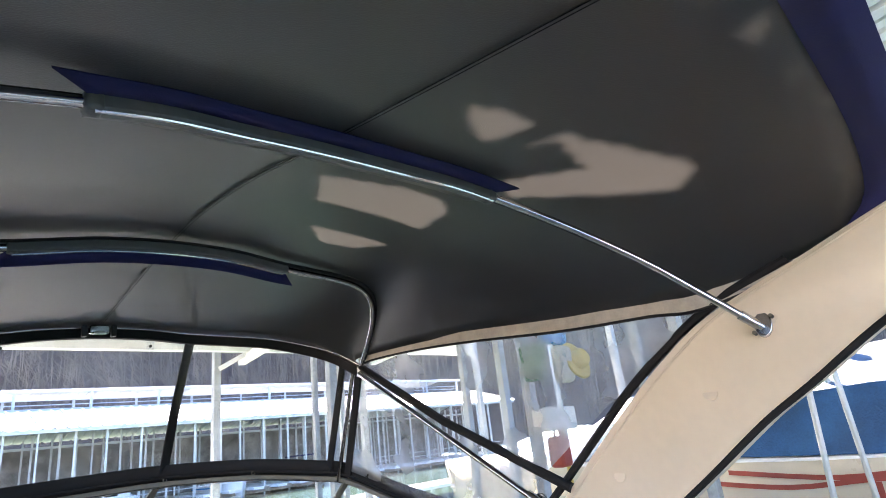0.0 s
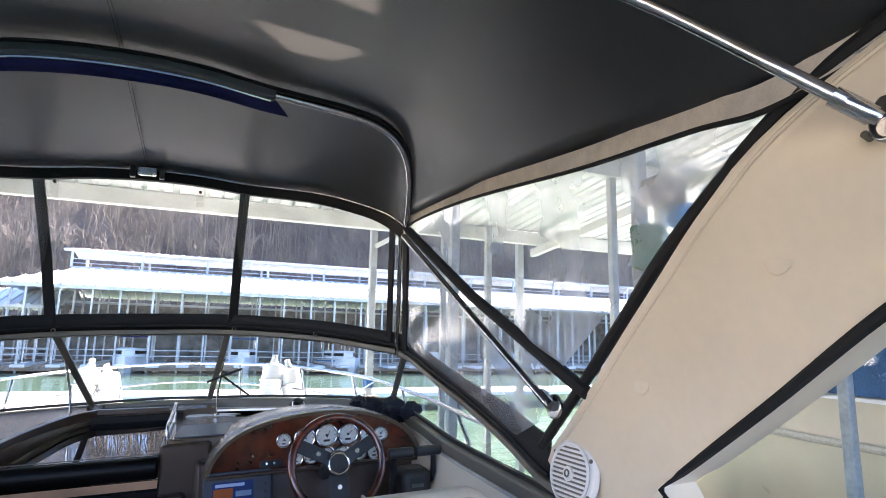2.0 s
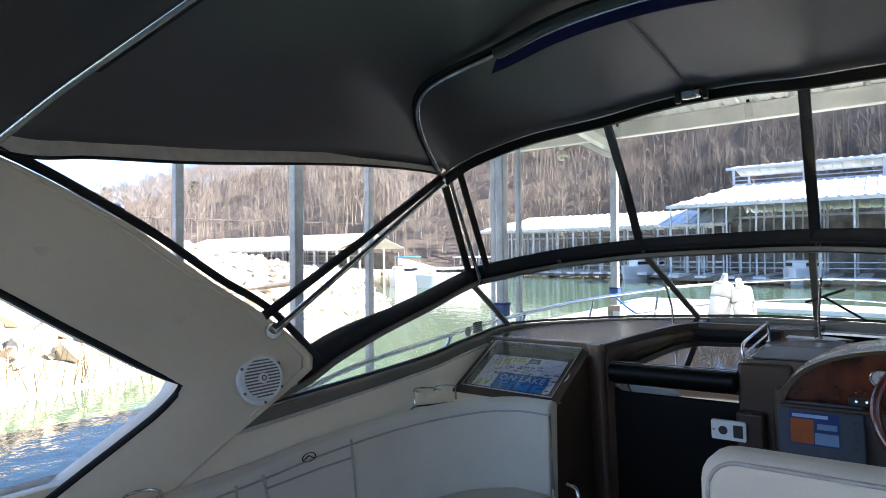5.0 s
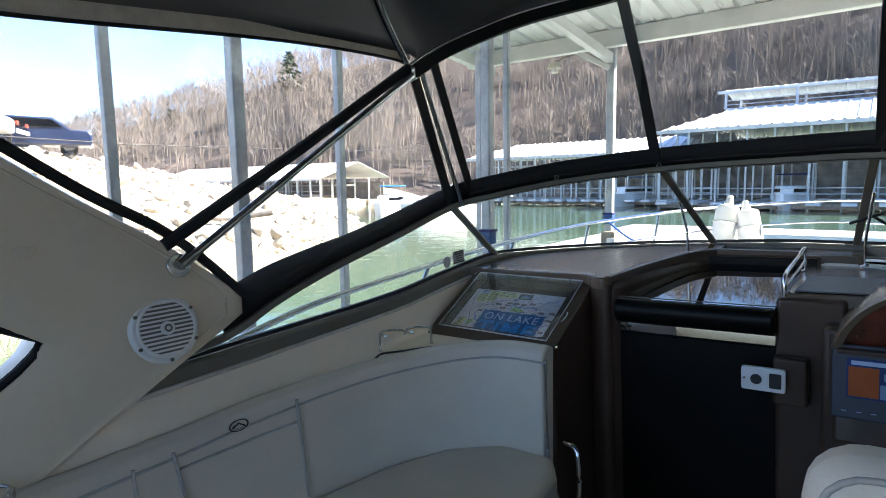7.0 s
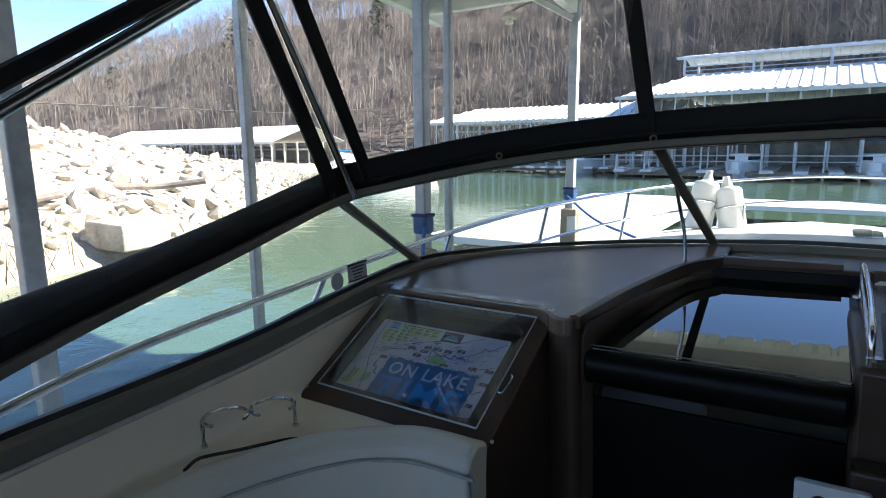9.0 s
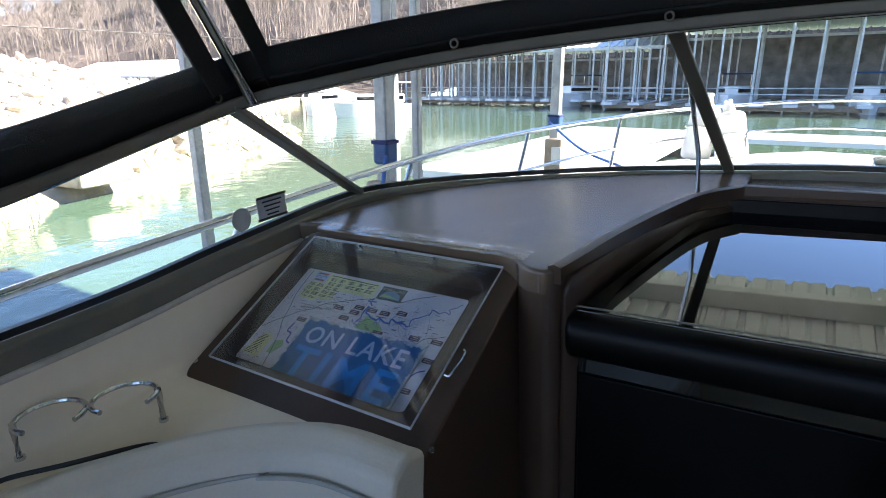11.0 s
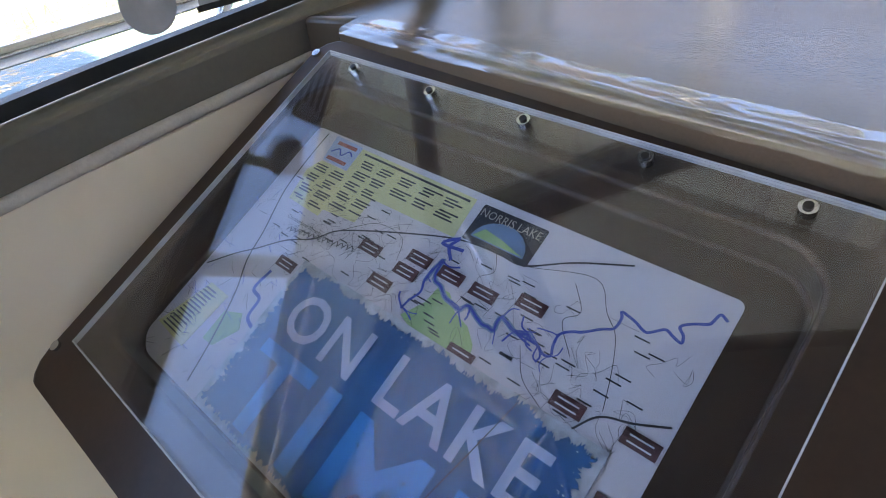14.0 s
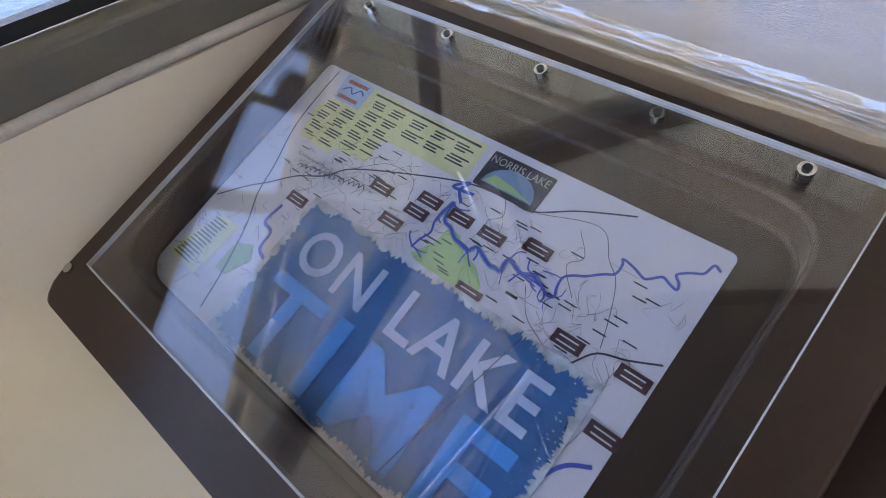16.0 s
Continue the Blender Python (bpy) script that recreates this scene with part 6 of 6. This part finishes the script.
# concrete block and driftwood at the water's edge
cb2 = keep(part("concrete_block", block((0.9, 1.1, 0.5)), M_ROCK, bevel=0.05), "weathered tan concrete block at the shore", "block", aboard=False)
cb2.location, cb2.rotation_euler = (-10.6, 8.5, -0.1), (0, 0.05, 0.25)
for k, (x, y, a) in enumerate(((-11.6, 6.6, 20), (-12.6, 9.8, -30), (-11.2, 11.6, 60))):
    lg = part("driftwood", tube(spline([(0, -1.3, 0), (0.15, -0.4, 0.12), (-0.05, 0.5, 0.1), (0.2, 1.4, 0.2)], 5), 0.07, 8), M_TRUNK)
    q = min((Vector(p) for r in BANK for p in r), key=lambda p: (p.x - x) ** 2 + (p.y - y) ** 2)
    lg.location, lg.rotation_euler = q + Vector((0, 0, 0.05)), (0, 0, radians(a))
    keep(lg, "bleached grey driftwood log on the rocks", "log", "driftwood", aboard=False)
# dry reeds by the water, aft of the arch
random.seed(9)
vs, fs = [], []
for n in range(2600):
    y = random.uniform(-14, 7.5)
    sx = np.interp(y, (-25, 5, 7, 9.5), (-8.5, -9.2, -10, -10.6))
    x = sx - random.uniform(0.1, 3.5)
    z = WATER + 0.02 + 0.25 * (sx - x)
    h, d = random.uniform(0.3, 1.0), random.uniform(-0.3, 0.3)
    k = len(vs)
    vs += [(x, y, z), (x + 0.02, y + 0.012, z), (x + d + 0.01, y + random.uniform(-0.3, 0.3), z + h)]
    fs.append((k, k + 1, k + 2))
me = bpy.data.meshes.new("dry_reeds")
me.from_pydata(vs, [], fs)
me.materials.append(M_REED)
keep(new("dry_reeds", me), "dry tan reeds and grass along the bank", "reeds", kind="stuff", aboard=False)


def car(m, label, paint):
    c = thing("parked_car", label, "car", "parked cars", aboard=False)
    c.matrix_world = m
    prof = [(-2.2, 0.35), (-2.25, 0.8), (-2.1, 0.95), (-1.5, 1.0), (-0.9, 1.45), (0.6, 1.48), (1.3, 1.0), (2.1, 0.9), (2.25, 0.6), (2.2, 0.35)]
    part("body", plate(prof, 1.7, m=pose(0, 0.85, 0, 90)), paint, c, bevel=0.08)
    part("side_window", plate([(-1.25, 1.05), (-0.85, 1.38), (0.5, 1.4), (0.95, 1.05)], 1.74, m=pose(0, 0.87, 0, 90)), M_HATCH, c, bevel=0.02)
    part("rear_window", block((0.04, 1.3, 0.4), pose(-1.27, 0, 1.22, 0, 53)), M_HATCH, c)
    for x in (-1.4, 1.4):
        for y in (-0.78, 0.78):
            w = part("wheel", rod(0.33, 0.2, pose(x, y, 0.33, 90), n=20), M_RUBBER, c, bevel=0.03)
            part("rim", rod(0.19, 0.215, pose(x, y, 0.33, 90), n=14), M_STEEL, w)
    for y in (-0.65, 0.65):
        part("tail_lamp", block((0.05, 0.32, 0.14), pose(-2.24, y, 0.78)), M_RED, c)
    part("bumper", block((0.1, 1.6, 0.16), pose(-2.25, 0, 0.48)), M_WHITE, c, bevel=0.03)


for x, y, a, lab, mt in ((-28.8, 11.7, 250, "dark blue parked sedan above the bank", M_CAR), (-27.4, 8.2, 240, "silver parked sedan above the bank", M_GALV)):
    q = min((Vector(p) for r in BANK for p in r), key=lambda p: (p.x - x) ** 2 + (p.y - y) ** 2)
    car(pose(q.x, q.y, q.z - 0.3, 0, 0, a), lab, mt)

wire = keep(part("utility_wire", tube([(-16, -6, 2.9), (-12.5, 4, 2.38), (-12.6, 8, 2.3), (-14, 16, 2.5), (-22, 34, 4.0)], 0.012, 6), M_RUBBER), "thin dark wire strung along the shore", "wire", aboard=False)

# evergreen on the ridge
random.seed(14)
for az, d, z0, h in ((-50.5, 128, 22, 11), (-61, 150, 17, 6), (-38, 120, 26, 8)):
    tr = thing("pine_tree", "dark green pine among leafless trees", "tree", "pines on the ridge", at=(d * math.sin(radians(az)), d * math.cos(radians(az)), z0 - 4), aboard=False)
    part("trunk", rod(0.3, h, pose(0, 0, h / 2), n=8, r2=0.08), M_TRUNK, tr)
    bm = bmesh.new()
    for n in range(420):
        f = random.random()
        zz, rr_, a = h * (0.25 + 0.75 * f), 0.34 * h * (1 - f) * random.random() ** 0.5 + 0.2, random.uniform(0, 6.28)
        p = Vector((rr_ * math.cos(a), rr_ * math.sin(a), zz))
        s = random.uniform(0.4, 0.9)
        vv = [bm.verts.new(p + Vector((random.uniform(-s, s), random.uniform(-s, s), random.uniform(-s, s) * 0.5))) for _ in range(3)]
        bm.faces.new(vv)
    part("crown", bm, M_EVER, tr, smooth=False)


def cruiser(x, y, a, s, label, canvas, group):
    b = thing("moored_boat", label, "boat", group, aboard=False)
    b.matrix_world = pose(x, y, WATER, 0, 0, a) @ Matrix.Diagonal((s, s, s, 1))
    deck = [(-1.4, -4), (1.4, -4), (1.5, 0), (1.2, 2.5), (0.5, 4.2), (0, 4.7), (-0.5, 4.2), (-1.2, 2.5), (-1.5, 0)]
    bm = bmesh.new()
    t0, t1 = [bm.verts.new((u, v, 1.15 + 0.04 * v)) for u, v in deck], [bm.verts.new((u * 0.85, v * 0.93, -0.2)) for u, v in deck]
    bm.faces.new(t0)
    for i in range(len(deck)):
        j = (i + 1) % len(deck)
        bm.faces.new((t0[i], t0[j], t1[j], t1[i]))
    part("hull", bm, M_DECK, b, bevel=0.06)
    part("stripe", sweep(bmesh.new(), [(1.49, -3.9, 0.9), (1.52, 0, 0.95), (1.25, 2.4, 1.0)], rect(0.04, 0.12)), M_CYAN, b)
    part("cabin", plate([(-1.15, -2.2), (1.15, -2.2), (1.1, 1.2), (0.5, 2.6), (-0.5, 2.6), (-1.1, 1.2)], 0.8, m=pose(0, 0, 1.95)), M_DECK, b, bevel=0.15)
    part("cabin_glass", plate([(-1.17, -2.0), (1.17, -2.0), (1.12, 1.2), (0.52, 2.55), (-0.52, 2.55), (-1.12, 1.2)], 0.3, m=pose(0, 0, 1.75)), M_HATCH, b)
    part("canopy", plate([(-1.2, -3.6), (1.2, -3.6), (1.2, -0.4), (-1.2, -0.4)], 0.12, m=pose(0, 0, 3.0)), canvas, b, "blue canvas canopy", bevel=0.05)
    for u in (-1.1, 1.1):
        for v in (-3.4, -0.6):
            part("canopy_post", tube([(u, v, 1.2), (u, v, 2.9)], 0.03, 8), M_STEEL, b)


cruiser(-25.5, 30.5, -150, 0.62, "white cabin boat with a bright blue canopy", M_CYAN, "boats across the cove")
cruiser(-20.8, 30.0, 160, 0.62, "white cabin boat moored across the cove", M_BEAM, "boats across the cove")
for x, a in ((-15, 172), (-4, 180), (3, 178), (10, 184), (17, 180), (24, 176)):
    cruiser(x, 47.5 if x < -8 else 45, a, 0.75, "white cabin boat under a covered dock", M_COVER if x % 2 else M_NAVY, "boats in the far docks")

# boat in the next slip to starboard
nb = thing("neighbour_boat", "tan hulled boat under a blue cover", "boat", aboard=False)
part("hull_side", skin([[(4.5, -4, 1.02), (4.45, 3, 1.04), (4.6, 6, 1.1), (5.3, 8.0, 1.2)], [(4.5, -4, 0.72), (4.45, 3, 0.73), (4.62, 6, 0.78), (5.3, 7.9, 0.85)], [(4.7, -4, -0.7), (4.7, 3, -0.7), (4.9, 5.8, -0.7), (5.35, 7.3, -0.7)]]), M_TAN, nb, thick=0.03)
part("rub_rail", tube([(4.46, -4, 0.73), (4.41, 3, 0.74), (4.58, 6, 0.79), (5.28, 7.9, 0.86)], 0.03, 8), M_HEM, nb, "cream rubbing strake")
part("deck", skin([[(4.5, -4, 1.02), (4.45, 3, 1.04), (4.6, 6, 1.1), (5.3, 8.0, 1.2)], [(7.0, -4, 1.05), (7.0, 3, 1.08), (6.6, 6, 1.15), (5.8, 8.0, 1.2)]]), M_DECK, nb, thick=0.03)
part("cover", skin([[(4.55, -3, 1.05), (4.5, 2.5, 1.06), (4.65, 5.2, 1.12), (5.2, 6.2, 1.14)], [(4.7, -3, 1.45), (4.66, 2.5, 1.55), (4.8, 5.0, 1.45), (5.3, 5.9, 1.3)], [(5.7, -3, 1.75), (5.7, 2.5, 1.9), (5.7, 5.0, 1.75), (5.7, 5.9, 1.35)], [(6.8, -3, 1.1), (6.8, 2.5, 1.1), (6.5, 5.2, 1.15), (6.1, 6.1, 1.15)]]), M_COVER, nb, "blue fabric mooring cover")
for d, z in ((0, 0.92), (0.35, 0.86)):
    part("red_swoosh", sweep(bmesh.new(), spline([(4.43, 1.2 + d, z), (4.425, 2.1 + d, z + 0.05), (4.425, 2.8 + d, z + 0.0), (4.44, 3.6 + d, z + 0.06)], 5), [(-0.004, -0.018), (0.004, -0.018), (0.004, 0.018), (-0.004, 0.018)]), M_RED, nb, "curved red stripe")
for i in range(7):
    part("name_mark", block((0.006, 0.07, 0.11), pose(4.43, 2.6 - 0.12 * i, 0.83)), M_RED, nb, "red lettering mark")
for y in (-1.5, 0.6, 2.6):
    part("frame_pole", tube([(4.6, y, 1.05), (5.2, y + 0.5, 2.4)], 0.025, 8), M_BEAM, nb)
    part("frame_pole", tube([(4.6, y + 1.0, 1.05), (5.2, y + 0.5, 2.4)], 0.02, 8), M_BEAM, nb)

for y0, y1, y2 in ((2.84, 2.79, 2.7), (2.58, 2.59, 2.62)):
    part("frame_pole", tube([(4.25, y0, 0.7), (4.25, y1, 1.5), (4.3, y2, 2.6)], 0.022, 8), M_BEAM, nb, "white upright canopy pole")
for k in range(5):
    part("cover_seam", tube(spline([(4.6 + 0.02 * k, 0.2 + 0.75 * k, 1.12), (4.72, 0.35 + 0.75 * k, 1.5), (5.2, 0.6 + 0.75 * k, 1.76)], 5), 0.014, 6), M_BEAM, nb, "pale seam on the cover")

# what hangs on the starboard posts
bx = thing("power_box", "white dock power box on a post", "power box", at=(2.2, 3.56, 1.54), aboard=False)
part("case", block((0.30, 0.1, 0.13)), M_WHITE, bx, bevel=0.012)
part("cable", tube([(0.02, -0.02, -0.06), (0.02, -0.03, -0.4), (0.1, -0.02, -0.7)], 0.012, 8), M_STRAW, bx, "yellow shore power cable")
jc = thing("fuel_can", "red plastic can hung on the post", "can", at=(2.17, 3.54, 1.36), aboard=False)
part("body", block((0.10, 0.1, 0.17)), M_RED, jc, bevel=0.02)
part("handle", tube([(-0.03, 0, 0.08), (-0.02, 0, 0.12), (0.02, 0, 0.12), (0.03, 0, 0.08)], 0.008, 6), M_RED, jc)
ht = thing("straw_hat", "yellow straw hat on a cream cloth bundle", "hat", at=(2.52, 3.58, 1.89), aboard=False)
part("brim", rod(0.13, 0.02, pose(0.03, 0, 0, 70, 10), n=24), M_STRAW, ht, bevel=0.008)
part("crown", rod(0.07, 0.08, pose(0.03, -0.04, 0.01, 70, 10), n=20, r2=0.055), M_STRAW, ht, bevel=0.02)
part("cloth", block((0.16, 0.08, 0.24), pose(-0.09, 0.02, -0.02)), M_HEM, ht, bevel=0.04)
bl = keep(part("blue_tarp", block((0.2, 0.09, 0.13)), M_CYAN, bevel=0.03), "folded bright blue tarp on the post", "tarp", aboard=False)
bl.location = (2.33, 3.57, 2.05)
gb = keep(part("dark_box", block((0.16, 0.14, 0.13)), M_FRAME, bevel=0.02), "dark grey equipment box on the post", "box", aboard=False)
gb.location = (2.12, 3.5, 2.13)
gp = keep(part("green_bucket", rod(0.06, 0.2, n=16, r2=0.075), M_LEAF, bevel=0.01), "dark green bucket hung from the post", "bucket", aboard=False)
gp.location = (2.03, 3.52, 1.86)
for y in (3.64, 5.7, 8.4):
    for x in (4.2, 6.6, 8.8):
        post(x, y, 3.1, w=0.09)

# lamp under the fore beam, rope lines from posts to the bow
lm = thing("dock_lamp", "tan round dock lamp under the beam", "lamp", at=(-2.75, 8.3, 2.74), aboard=False)
part("shade", rod(0.09, 0.07, pose(0, 0, -0.03), n=20, r2=0.05), M_HEM, lm, bevel=0.015)
part("bulb", rod(0.045, 0.06, pose(0, 0, -0.085), n=16, r2=0.02), M_WHITE, lm, bevel=0.015)
part("conduit", tube(spline([(0, 0, 0), (0.2, 0.02, 0.06), (0.55, 0.02, 0.1), (0.9, 0.02, 0.18)], 5), 0.01, 6), M_FRAME, lm)
for a, b in (((-1.98, 5.65, 0.94), (-1.5, 4.9, 0.72)), ((-2.15, 8.36, 0.95), (-1.1, 7.1, 0.75)), ((2.15, 8.36, 0.95), (1.1, 7.1, 0.75))):
    m = (Vector(a) + Vector(b)) / 2 - Vector((0, 0, 0.06))
    keep(part("mooring_line", tube(spline([a, m, b], 6), 0.011, 8), M_ROPE_B), "blue mooring line from post to bow", "rope", "mooring lines", aboard=False)
wp = thing("wiper", "black windshield wiper arm and blade", "wiper")
part("arm", tube([(0.52, 5.1, 1.07), (0.36, 4.93, 1.2)], 0.006, 6), M_RUBBER, wp)
part("blade", tube([(0.28, 4.98, 1.17), (0.45, 4.86, 1.24)], 0.007, 6), M_RUBBER, wp)

# ---- lay the boat over by its list ----
bpy.context.view_layer.update()
for ob in AFLOAT:
    ob.matrix_world = LIST @ ob.matrix_world
